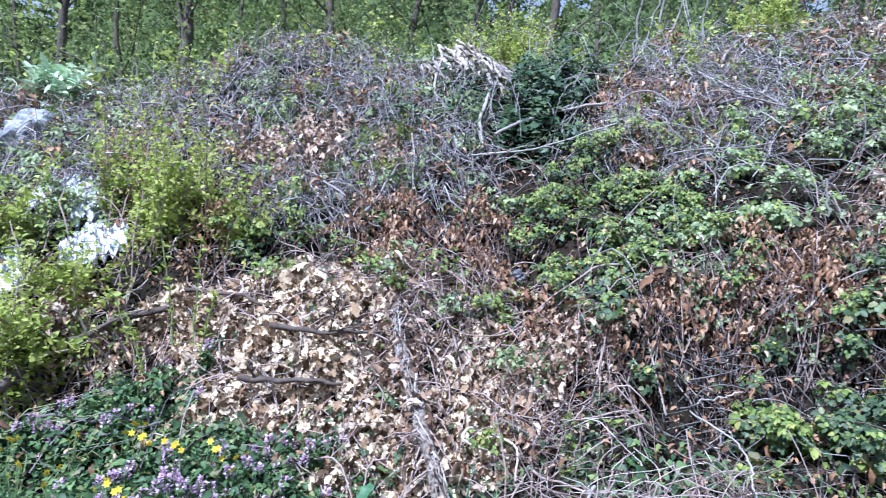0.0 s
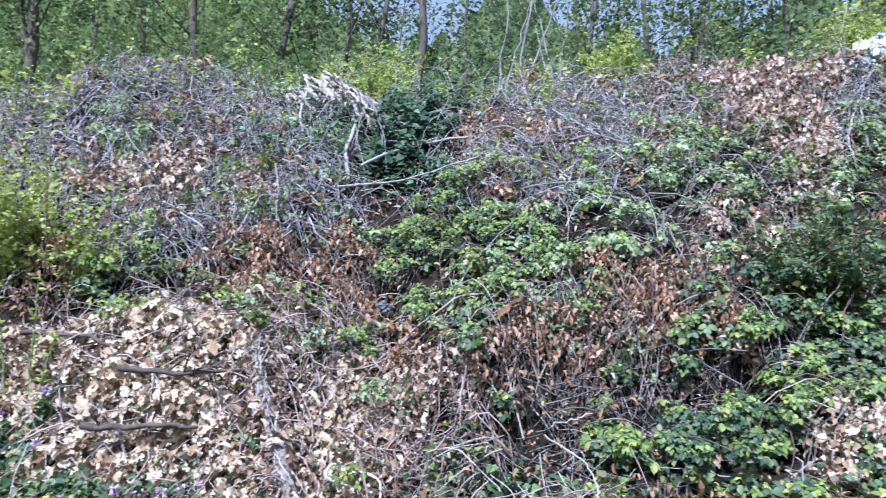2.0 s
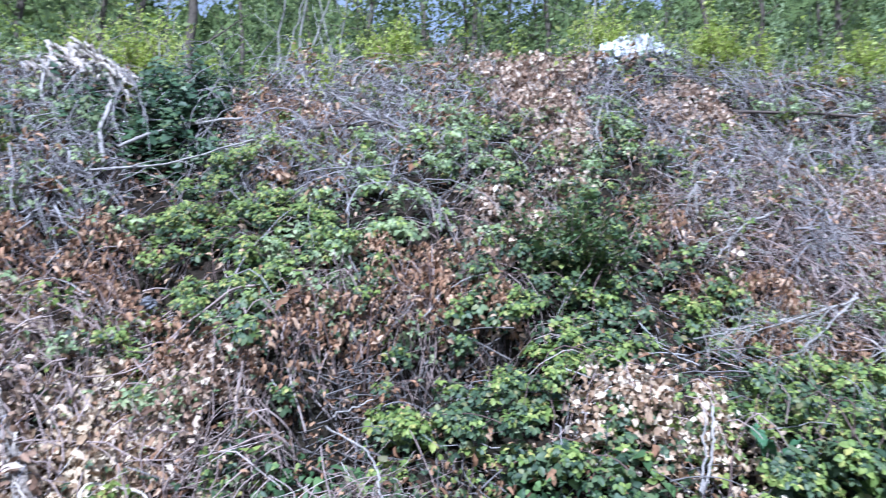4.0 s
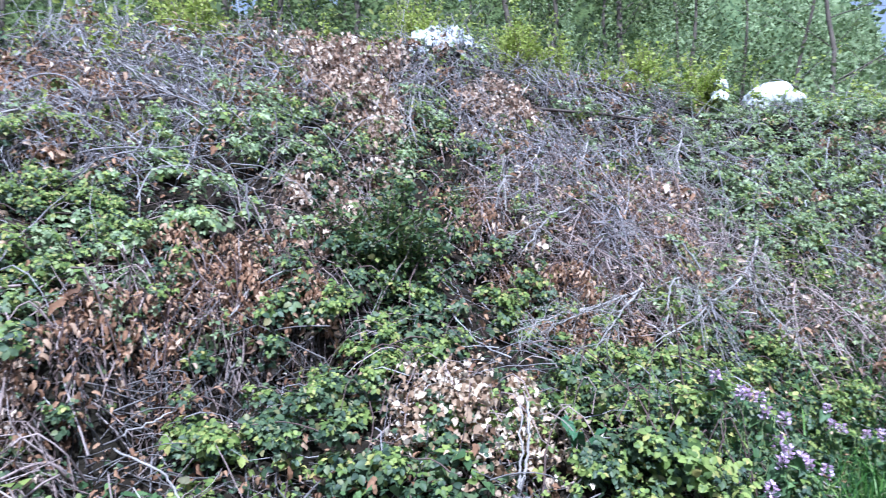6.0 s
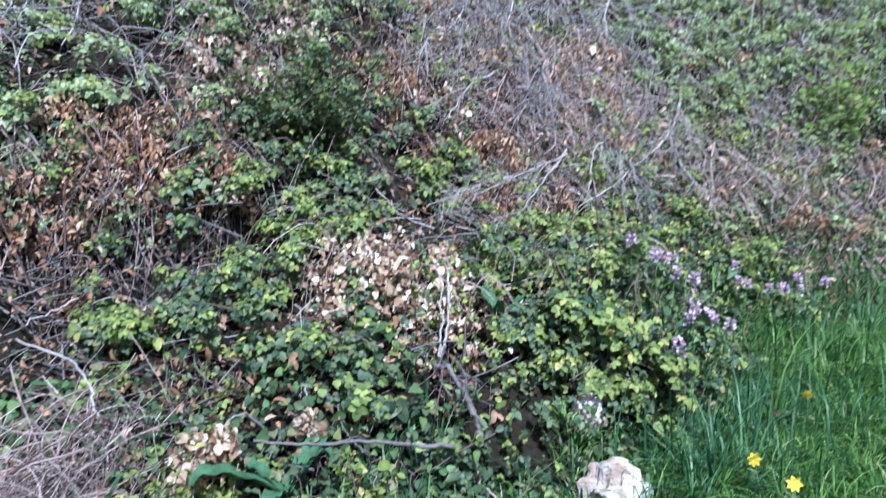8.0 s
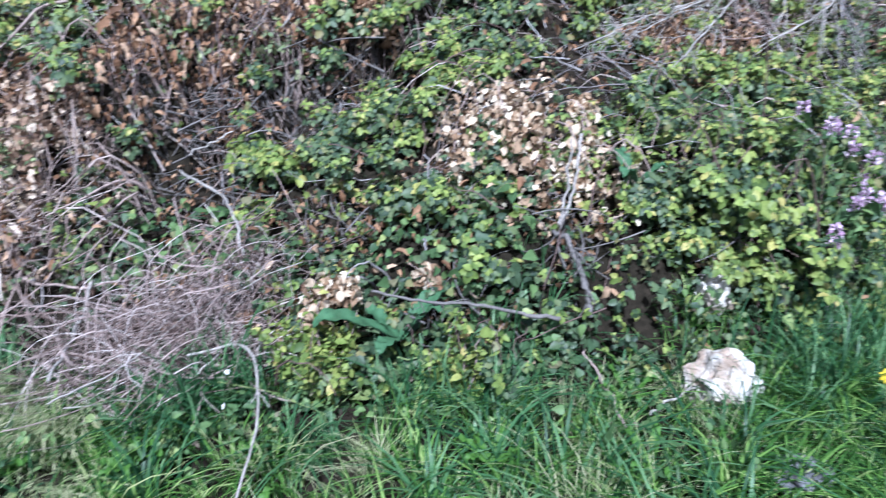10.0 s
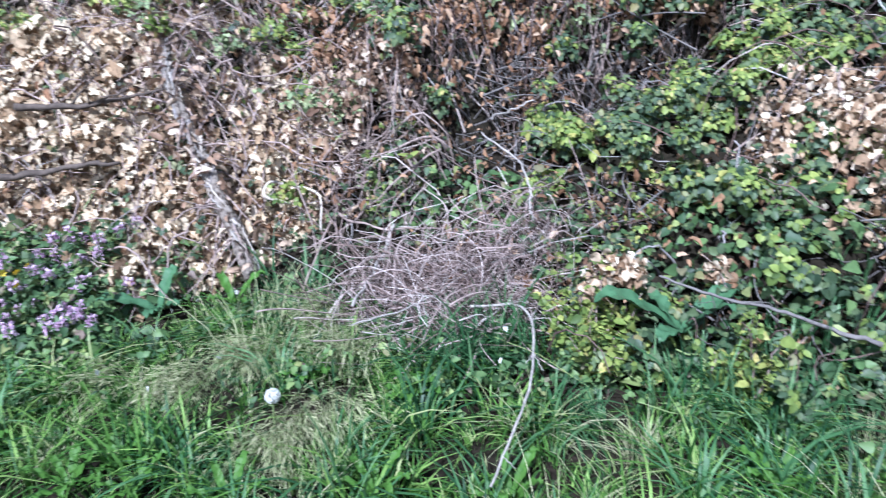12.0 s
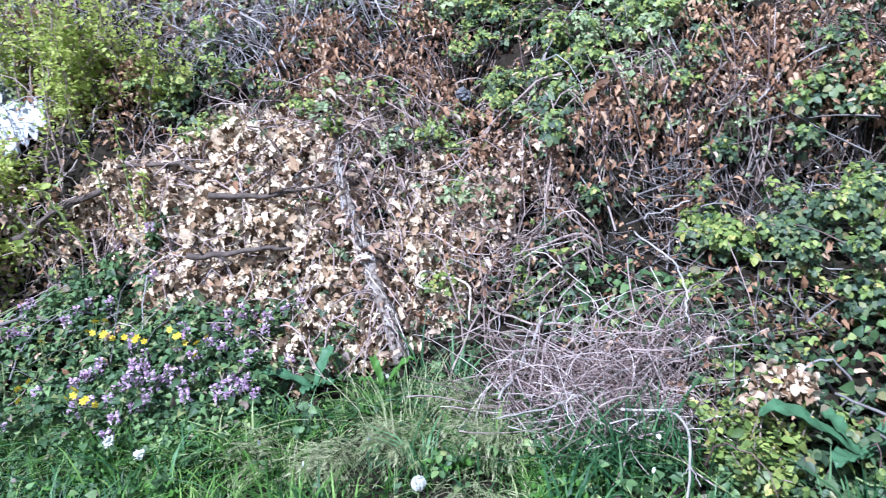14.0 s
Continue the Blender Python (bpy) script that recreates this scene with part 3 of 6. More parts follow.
DRY_RUST = [(-0.47, 5.25, 0.47, 0.18), (-0.4, 4.98, 0.29, 0.2), (-1.77, 5.05, 0.33, 0.19), (0.26, 4.98, 0.2, 0.23), (0.6, 4.42, 0.33, 0.16), (1.51, 4.07, 0.25, 0.12), (1.15, 4.02, 0.24, 0.12), (2.28, 4.09, 0.43, 0.13), (1.92, 4.34, 0.32, 0.12), (1.87, 6.08, 0.6, 0.39), (1.61, 4.06, 0.24, 0.12), (2.1, 4.18, 0.37, 0.13), (2.4, 3.79, 0.25, 0.12), (2.4, 3.91, 0.33, 0.12), (4.41, 3.04, 0.52, 0.17), (1.51, 6.47, 0.28, 0.37), (0.23, 5.41, 0.27, 0.12), (-2.56, 5.57, 0.25, 0.43), (4.27, 4.03, 0.28, 0.29), (4.1, 2.95, 0.36, 0.2), (4.35, 3.2, 0.4, 0.2), (5.6, 2.85, 0.5, 0.3)]
BRUSH_GREY = [(-2.04, 6.59, 0.69, 1.2), (-1.23, 7.17, 0.93, 1.2), (-0.69, 6.56, 0.61, 0.47), (-0.17, 6.04, 0.55, 0.35), (-0.91, 5.52, 0.78, 0.27), (2.16, 6.18, 0.9, 0.58), (3.11, 6.34, 0.86, 1.2), (1.6, 5.63, 0.59, 0.34), (3.84, 8.52, 1.06, 1.17), (5.07, 5.38, 0.68, 0.47), (6.93, 4.44, 1.1, 0.59), (5.35, 3.92, 0.81, 0.55), (7.68, 2.07, 0.85, 0.57), (8.54, 1.86, 0.65, 0.36), (2.89, 6.0, 0.77, 0.36), (-0.2, 5.6, 0.6, 0.19), (-3.08, 6.06, 0.45, 1.2), (1.89, 5.41, 0.6, 0.3), (-3.62, 5.98, 0.46, 1.2)]
BRUSH_BROWN = [(7.7, 1.47, 0.58, 0.4), (6.85, 1.66, 0.46, 0.43), (7.33, 1.01, 0.49, 0.37), (5.48, 3.28, 0.78, 0.54), (4.72, 3.12, 0.68, 0.3), (6.15, 2.54, 0.71, 0.45), (6.36, 1.69, 0.6, 0.43), (2.29, 3.86, 0.39, 0.12), (0.62, 3.58, 0.4, 0.19), (1.96, 3.94, 0.52, 0.12), (0.02, 4.53, 0.41, 0.19), (4.58, 3.86, 0.53, 0.36), (-2.33, 4.15, 0.43, 0.12), (-0.34, 4.42, 0.22, 0.25), (1.45, 4.0, 0.37, 0.12), (0.65, 4.06, 0.38, 0.17)]
STRAW = [(0.83, 3.04, 0.38, 0.26), (0.5, 3.14, 0.28, 0.23), (1.13, 3.2, 0.34, 0.17), (0.80, 2.90, 0.34, 0.14)]
NETTLE = [(-1.22, 3.31, 0.52, 0.27), (-1.83, 3.75, 0.46, 0.17), (-0.84, 3.52, 0.28, 0.12), (3.38, 1.43, 0.15, 0.12), (5.0, 1.32, 0.2, 0.1), (-1.0, 3.08, 0.42, 0.14)]


def leafy(name, row, blank_leaf, material, per_m2, size, high, label, category, group, canes, cane_mat, hang=0.0, shell=0.5, mess=0.45, clumps=0, loose=0.14):
    """A low plant or heap: a dome of leaves with stems among them."""
    x, y, ra, rb = row
    rb = rb * 1.15 + 0.05
    if blank_leaf is BRAMBLE_LEAF and math.hypot(x, y) > 3.6:
        blank_leaf = BRAMBLE_LEAF_SIMPLE
    n = int(per_m2 * math.pi * ra * rb * 1.35)
    top = thing(name, (x, y, float(surf(x, y))), label, category, group)
    px, py, rad = spots(x, y, ra * 1.1, rb * 1.1, n)
    cushion = None
    if clumps:
        # leaves gather in cushions with dark gaps between them
        m = max(4, int(clumps * math.pi * ra * rb * 1.35))
        which = rng.integers(0, m, n)
        stray = rng.random(n) < loose
        cushion = unit(rng.normal(0, 1, (n, 3)) + (0, -0.35, 0.75))
        puff = (rng.lognormal(-2.2, 0.3, m)[which] * rng.uniform(0.55, 1.0, n))[:, None] * cushion * (1.2, 1.2, 0.8)
        puff[stray] *= 0.3
        px, py, rad = np.where(stray, px, px[which]) + puff[:, 0], np.where(stray, py, py[which]) + puff[:, 1], np.where(stray, rad, rad[which])
    keep = ~in_hollow(px, py)
    px, py, rad = px[keep], py[keep], rad[keep]
    if clumps:
        puff, cushion, which = puff[keep], cushion[keep], which[keep]
    n = len(px)
    nor = normal_at(px, py)
    lumps = 0.72 + 0.5 * np.sin(11 * px + 4 * py) * np.sin(9 * py - 5 * px + x)
    dome = high * np.clip(1 - rad**2.5, 0.05, 1) * lumps
    h = dome * (1 - shell * rng.random(n)) + 0.01
    if clumps:
        h = (high * np.where(stray[keep], rng.uniform(0.0, 0.9, n), rng.uniform(0.15, 1.0, m)[which]) * np.clip(1 - rad**2.5, 0.1, 1))
    at = np.stack([px, py, surf(px, py)], -1) + h[:, None] * unit(nor + (0, -0.15, 0.5))
    if clumps:
        at[:, 2] += puff[:, 2]
        nor = unit(nor * 0.3 + cushion)
    out = unit(nor * 0.8 + np.array([0, -0.25, 0.7]) + rng.normal(0, mess, (n, 3)))
    along = rng.normal(0, 1, (n, 3)) + np.array([0, -0.3, -0.25])
    along = along - (along * out).sum(1, keepdims=True) * out * (1 - hang) + np.array([0, 0, -1.6 * hang])
    part("leaves", strew(blank_leaf, at, along, out, size * rng.lognormal(0, 0.28, n)), material, top)
    if canes:
        p = twigs(x, y, ra, rb, canes, 0.9 * (ra + rb), high * 0.9, high * 0.6)
        for q in p:
            part("cane", tubes(q[None], 0.0042 * rng.uniform(0.6, 1.5), 0.002, 4), cane_mat, top)
    return top


def bramble(row, old, young, share, per_m2, size, high, label, canes, cane_mat):
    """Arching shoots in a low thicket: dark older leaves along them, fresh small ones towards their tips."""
    x, y, ra, rb = row
    rb = rb * 1.15 + 0.05
    area = math.pi * ra * rb * 1.35
    top = thing("bramble_bush", (x, y, float(surf(x, y))), label, "bramble", "brambles on the bank")
    ax, ay, rad = spots(x, y, ra * 1.1, rb * 1.1, max(6, int(15 * area)))
    free = ~in_hollow(ax, ay) | (np.arange(len(ax)) < 2)
    ax, ay, rad = ax[free], ay[free], rad[free]
    m = len(ax)
    up = unit(normal_at(ax, ay) * 0.5 + (0, -0.1, 0.7))
    rise = high * (1 - 0.55 * rad**2) * rng.uniform(0.3, 1.15, m)
    th = rng.random(m) * 2 * np.pi
    way = np.stack([np.cos(th), np.sin(th) - 0.45, 0 * th], 1) * rng.uniform(0.06, 0.22, m)[:, None]
    foot = np.stack([ax, ay, surf(ax, ay)], -1)
    k = 7
    s = np.linspace(0, 1, k)[None, :, None]
    shoots = foot[:, None] + up[:, None] * (rise[:, None, None] * (1 - (1 - s) ** 2 - 0.22 * s**4)) + way[:, None] * s
    n = int(per_m2 * area)
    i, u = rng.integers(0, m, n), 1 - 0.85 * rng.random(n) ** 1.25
    f = u * (k - 1) * 0.999
    lo = f.astype(int)
    mid = shoots[i, lo] + (shoots[i, lo + 1] - shoots[i, lo]) * (f - lo)[:, None]
    off = rng.normal(0, 1, (n, 3)) * (0.052, 0.052, 0.03) * (1.25 - 0.6 * u)[:, None]
    face = unit(up[i] * 0.9 + off * 9 + rng.normal(0, 0.38, (n, 3)) + (0, -0.25, 0.1))
    along = off * 14 + way[i] * 2 + rng.normal(0, 0.6, (n, 3))
    along -= (along * face).sum(1, keepdims=True) * face
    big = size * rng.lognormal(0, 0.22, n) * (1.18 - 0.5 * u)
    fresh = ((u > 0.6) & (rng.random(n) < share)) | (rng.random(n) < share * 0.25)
    away = math.hypot(x, y)
    blank_leaf = BRAMBLE_LEAF if away < 3.9 else BRAMBLE_LEAF_SIMPLE if away < 5.6 else BRAMBLE_LEAF_FAR
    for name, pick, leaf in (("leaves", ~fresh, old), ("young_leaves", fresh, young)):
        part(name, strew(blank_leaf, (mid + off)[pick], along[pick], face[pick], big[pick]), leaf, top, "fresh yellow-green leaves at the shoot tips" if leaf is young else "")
    for q in shoots[: canes // 2]:
        part("cane", tubes(q[None], 0.0035, 0.0015, 4), cane_mat, top)
    for q in twigs(x, y, ra, rb, canes - canes // 2, 0.9 * (ra + rb), high * 0.9, high * 0.6):
        part("cane", tubes(q[None], 0.0042 * rng.uniform(0.6, 1.5), 0.002, 4), cane_mat, top)


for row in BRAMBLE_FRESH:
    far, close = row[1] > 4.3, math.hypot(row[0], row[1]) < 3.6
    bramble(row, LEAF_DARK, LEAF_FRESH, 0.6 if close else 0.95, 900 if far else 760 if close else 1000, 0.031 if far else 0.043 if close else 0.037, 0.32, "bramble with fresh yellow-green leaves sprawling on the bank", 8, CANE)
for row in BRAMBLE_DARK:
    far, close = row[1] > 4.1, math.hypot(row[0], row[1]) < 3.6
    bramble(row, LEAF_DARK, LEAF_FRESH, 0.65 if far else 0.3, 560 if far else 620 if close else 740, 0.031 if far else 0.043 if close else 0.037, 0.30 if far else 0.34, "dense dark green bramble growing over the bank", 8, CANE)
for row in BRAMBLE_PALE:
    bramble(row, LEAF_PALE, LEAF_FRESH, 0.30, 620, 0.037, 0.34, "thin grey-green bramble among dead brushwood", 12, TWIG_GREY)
for row in IVY:
    leafy("ivy_mound", row, IVY_LEAF, LEAF_IVY, 1500, 0.058, 0.55, "dark glossy ivy mounded over old brushwood", "ivy", "ivy mounds", 40, TWIG_GREY)
for row in IVY_THIN:
    leafy("ivy_mound", row, IVY_LEAF, LEAF_IVY, 620, 0.05, 0.42, "thin ivy straggling through dead twigs", "ivy", "ivy mounds", 26, TWIG_GREY)
for row in DRY_TAN:
    near = row[1] < 3.2
    leafy("dry_leaf_bough", row, DRY_LEAF if near else OAK, LEAF_CREAM if near else LEAF_TAN, 2700 if near else 2300 if row[1] > 5.7 else 1500, 0.030 if near else 0.038, 0.30, "cut bough with curled tan dead leaves", "dead bough", "dead leafy boughs", 10, TWIG_BROWN, 0.15 if near else 0.35, mess=0.8, clumps=30 if near else 26, loose=0.04 if near else 0.25)


def hanging_bough(x, y, z, wide, tall, n, foot):
    """A cut bough that leans out of the brambles with a bunch of curled leaves at its end."""
    top = thing("dry_leaf_bough", (foot[0], foot[1], float(surf(*foot))), "small leaning bough with curled cream dead leaves", "dead bough", "dead leafy boughs")
    tip, base = np.array([x, y, z]), np.array([foot[0], foot[1], float(surf(*foot))])
    s = np.linspace(0, 1, 12)[:, None]
    part("stem", knobbly(base + (tip - base) * s + np.array([0, 0, 0.12]) * np.sin(s * 3.14) + rng.normal(0, 0.004, (12, 3)), 0.006, 0.003, 6, 0.1), TWIG_GREY, top)
    for _ in range(6):
        part("side_twig", tubes((tip + rng.normal(0, 1, 3) * (wide, wide, tall) * s[::3])[None], 0.003, 0.0015, 4), TWIG_BROWN, top)
    at = tip + rng.normal(0, 1, (n, 3)) * (wide * 0.55, wide * 0.4, tall * 0.55)
    part("leaves", strew(DRY_LEAF, at, sway(n, -0.6), sway(n, 0.5), 0.034 * rng.lognormal(0, 0.25, n)), LEAF_CREAM, top)


hanging_bough(1.46, 2.43, 0.385, 0.085, 0.06, 170, (1.78, 2.5))
hanging_bough(1.37, 2.47, 0.26, 0.05, 0.08, 110, (1.72, 2.55))
hanging_bough(1.83, 2.33, 0.37, 0.05, 0.05, 80, (1.95, 2.5))
for row in DRY_RUST:
    leafy("withered_bramble", row, CURLED, LEAF_RUST, 2100, 0.033, 0.34, "withered rust-brown bramble leaves hanging on dry stems", "dead bramble", "withered brambles", 12, CANE, 0.6)
for row in LITTER:
    leafy("leaf_heap", row, OAK, LEAF_LITTER, 2700, 0.050, 0.19, "heap of dry cream and tan oak leaves", "leaf heap", "heaps of oak leaves", 20, STRAW_MAT, 0.2, 0.9, 0.95)


def brush(row, mat, dense, thick, label):
    x, y, ra, rb = row
    rb = rb * 1.1 + 0.08
    area = math.pi * ra * rb * 1.3
    top = thing("brushwood_pile", (x, y, float(surf(x, y))), label, "brushwood", "brushwood piles")
    n = int(dense * 0.55 * area * (1.0 if math.hypot(x, y) < 7 else 0.7))
    fine = twigs(x, y, ra, rb, n, 0.46, 0.20, 0.24, 7, 0.0, 0.03, 0.22 if x < 4.5 else 0.30, 2.8)
    s = np.linspace(0, 1, 4)[None, :, None]
    forks = []
    for at in (2, 4):
        way = unit(unit(fine[:, at + 1] - fine[:, at - 1]) + rng.normal(0, 0.55, (len(fine), 3)))
        forks.append(fine[:, at, None] + way[:, None] * s * rng.uniform(0.06, 0.2, (len(fine), 1, 1)) + rng.normal(0, 0.12, (len(fine), 1, 3)) * (s**2) * 0.5)
    forks = np.concatenate(forks)
    tagged(part("fork_tangle", tubes(forks, 0.003, 0.0012, 3), mat, top), kind="stuff")
    tagged(part("twig_tangle", tubes(fine, 0.0046 * rng.uniform(0.5, 1.7, len(fine)), 0.002, 3), mat, top), kind="stuff")
    # leaves caught singly, and small sprays of bramble and withered leaf growing through
    m, c = int(150 * area), max(3, int(8 * area))
    px, py, _ = spots(x, y, ra, rb, m)
    cx, cy, _ = spots(x, y, ra * 1.05, rb * 1.05, c)
    cz = surf(cx, cy) + rng.uniform(0.12, 0.34, c)
    lone_sort, spray_sort = rng.integers(0, 4, m), rng.choice(4, c, p=(0.34, 0.22, 0.28, 0.16))
    for sort, (blank_leaf, leaf, size) in enumerate(((BRAMBLE_LEAF_FAR, LEAF_PALE, 0.032), (BRAMBLE_LEAF_FAR, LEAF_FRESH, 0.032), (CURLED, LEAF_RUST, 0.046), (CURLED, LEAF_TAN, 0.046))):
        a = lone_sort == sort
        at = np.stack([px[a], py[a], surf(px[a], py[a]) + rng.uniform(0.03, 0.33, a.sum())], 1)
        b = np.repeat(np.flatnonzero(spray_sort == sort), 34)
        puff = rng.normal(0, 1, (len(b), 3)) * (0.075, 0.06, 0.05) * rng.uniform(0.6, 1.4, c)[b, None]
        at = np.concatenate([at, np.stack([cx[b], cy[b], cz[b]], 1) + puff])
        e = len(at)
        if e:
            tagged(part("caught_leaves", strew(blank_leaf, at, sway(e, -0.3), unit(sway(e, 0.7) + (0, -0.4, 0.2)), size * rng.lognormal(0, 0.3, e)), leaf, top), kind="stuff")
    for p in twigs(x, y, ra * 0.8, rb * 0.8, max(3, int(10 * area)), 1.0, 0.14, 0.25, 12, 0.5, 0.012):
        part("branch", knobbly(p, thick * rng.uniform(0.6, 1.4), thick * 0.4, 6, 0.1), mat, top)


for row in BRUSH_GREY:
    brush(row, TWIG_GREY, 250, 0.008, "tangled grey dead twigs heaped on the bank")
for row in BRUSH_BROWN:
    brush(row, TWIG_BROWN, 190, 0.007, "brown dead stems tangled on the bank")



def mound_stems(x, y, ra, rb, high, n, long, k):
    """Long smooth stems that loop through a springy mound, each bowing one way and then another."""
    px, py, rad = spots(x, y, ra, rb, n)
    mid = np.stack([px, py, surf(px, py) + 0.03 + high * rng.random(n) ** 0.8 * (1.05 - rad**2)], -1)
    way = unit(rng.normal(0, 1, (n, 3)) * (1.0, 0.6, 0.9))
    side = unit(np.cross(way, rng.normal(0, 1, (n, 3)) * (0.5, 1.0, 0.5)))
    third = np.cross(way, side)
    ln = long * rng.uniform(0.5, 1.35, n)
    s = np.linspace(-0.5, 0.5, k)
    bow = rng.normal(0, 3.0, n)[:, None] * s + rng.normal(0, 0.9, n)[:, None] * np.sin(6.0 * s + rng.random(n)[:, None] * 6)
    roll = rng.normal(0, 1.5, n)[:, None] * s
    step = way[:, None] * np.cos(bow)[..., None] + (side[:, None] * np.cos(roll)[..., None] + third[:, None] * np.sin(roll)[..., None]) * np.sin(bow)[..., None]
    p = np.cumsum(step, 1) * (ln / k)[:, None, None]
    p = mid[:, None] + p - p.mean(1, keepdims=True)
    over = p[..., 2] - surf(p[..., 0], p[..., 1]) - high - 0.05
    p[..., 2] -= 0.75 * np.maximum(over, 0)
    p[..., 2] = np.maximum(p[..., 2], surf(p[..., 0], p[..., 1]) + 0.005)
    return p


for row, count, high in zip(STRAW, (230, 150, 80, 110), (0.38, 0.32, 0.22, 0.24)):
    x, y, ra, rb = row
    x, y = x + 0.10, y - 0.24
    top = thing("straw_tangle", (x, y, float(surf(x, y))), "bleached stems tangled in a mound at the foot of the bank", "dead stems", "tangles of bleached stems")
    tagged(part("stem_tangle", tubes(mound_stems(x, y, ra * 0.8, rb * 0.9, high, count, 0.85, 20), 0.0019 * rng.uniform(0.6, 1.5, count), 0.0013, 3), STRAW_MAT, top), kind="stuff")
    for p in mound_stems(x, y, ra * 0.6, rb * 0.7, high + 0.03, count // 9, 1.0, 22):
        part("stem", knobbly(p, 0.0034, 0.0022, 5, 0.05), STRAW_MAT, top)

# leafy ground under the dead-nettles
for row in NETTLE[:3]:
    leafy("dead_nettle_bed", (row[0], row[1], row[2] * 1.2, row[3] * 1.3), NETTLE_LEAF, LEAF_NETTLE, 3000, 0.036, 0.13, "bed of dark green heart-shaped dead-nettle leaves", "dead-nettle", "dead-nettle beds", 12, STEM_GREEN, clumps=24)
for row in ((1.48, 2.16, 0.30, 0.12), (-1.0, 3.08, 0.36, 0.14), (-2.0, 3.45, 0.5, 0.25), (-1.75, 3.2, 0.35, 0.2), (-0.55, 3.42, 0.3, 0.1)):
    leafy("dead_nettle_bed", row, NETTLE_LEAF, LEAF_NETTLE, 2600, 0.036, 0.11, "bed of dark green heart-shaped dead-nettle leaves", "dead-nettle", "dead-nettle beds", 12, STEM_GREEN, clumps=24)

# thin growth and rubbish between the plants, all over the bank


def undergrowth():
    n = 26000
    az, u = np.radians(rng.uniform(-42, 95, n)), rng.random(n)
    r = 2.6 + 9.0 * u**0.8
    x, y = EYE0[0] + r * np.sin(az), EYE0[1] + r * np.cos(az)
    ok = (surf(x, y) > 0.06) & ~in_hollow(x, y)
    x, y = x[ok], y[ok]
    n = len(x)
    nor = normal_at(x, y)
    at = np.stack([x, y, surf(x, y)], -1) + nor * (0.02 + 0.16 * rng.random(n) ** 1.5)[:, None]
    kind = np.sin(1.9 * x + 0.6 * y) + np.sin(2.3 * y - 0.8 * x) + rng.normal(0, 0.9, n)
    up = unit(nor + rng.normal(0, 0.5, (n, 3)) + (0, -0.2, 0.4))
    al = rng.normal(0, 1, (n, 3)) + (0, 0, -0.4)
    for name, pick, blank_leaf, mat, size, label in (
        ("sparse_bramble_leaves", kind > 0.2, BRAMBLE_LEAF_FAR, LEAF_DARK, 0.032, "scattered green bramble leaves between the plants"),
        ("scattered_dead_leaves", kind <= 0.2, CURLED, LEAF_RUST, 0.042, "scattered brown dead leaves on the bank"),
    ):
        lone(name, strew(blank_leaf, at[pick], al[pick], up[pick], size * rng.lognormal(0, 0.25, pick.sum())), mat, label, "undergrowth", kind="stuff")
    for name, mat, cx in (("loose_twigs", TWIG_GREY, 0), ("loose_stems", TWIG_BROWN, 1)):
        m = 1800
        az, r = np.radians(rng.uniform(-40, 90, m)), 3.2 + 6.5 * rng.random(m) ** 0.8
        xs, ys = EYE0[0] + r * np.sin(az), EYE0[1] + r * np.cos(az)
        ps = np.concatenate([twigs(a, b, 0.05, 0.05, 1, 0.55, 0.12, 0.18, 7, 0.3, 0.02) for a, b in zip(xs, ys) if surf(a, b) > 0.1])
        lone(name, tubes(ps, 0.0035 * rng.uniform(0.6, 1.6, len(ps)), 0.0015, 3), mat, "loose dry stems strewn over the bank", "twigs", kind="stuff")



def toe_growth():
    n = 7500
    x, d = rng.uniform(0.6, 7.5, n), rng.uniform(-0.08, 1.1, n)
    y = np.interp(x, EDGE_X, EDGE_Y) + d
    ok = ~in_hollow(x, y) & ((x > 1.25) | (d > 0.5))
    x, y = x[ok], y[ok]
    n = len(x)
    nor = normal_at(x, y)
    at = np.stack([x, y, surf(x, y)], -1) + nor * (0.01 + 0.17 * rng.random(n))[:, None]
    up = unit(nor + rng.normal(0, 0.5, (n, 3)) + (0, -0.3, 0.5))
    al = rng.normal(0, 1, (n, 3)) + (0, 0, -0.3)
    sort = np.sin(3.1 * x + 2.2 * y) + np.sin(2.7 * y - 3.8 * x) + rng.normal(0, 0.6, n)
    for pick, blank_leaf, mat, size, name, label in (
        (sort > 0.35, BRAMBLE_LEAF, LEAF_FRESH, 0.027, "low_bramble_leaves", "fresh low bramble leaves along the foot of the bank"),
        ((sort <= 0.35) & (sort > -0.9), BRAMBLE_LEAF, LEAF_DARK, 0.027, "low_bramble_leaves", "dark low bramble leaves along the foot of the bank"),
        (sort <= -0.9, HEART, LEAF_NETTLE, 0.045, "low_weed_leaves", "low heart-shaped weed leaves along the foot of the bank"),
    ):
        lone(name, strew(blank_leaf, at[pick], al[pick], up[pick], size * rng.lognormal(0, 0.25, pick.sum())), mat, label, "undergrowth", kind="stuff")


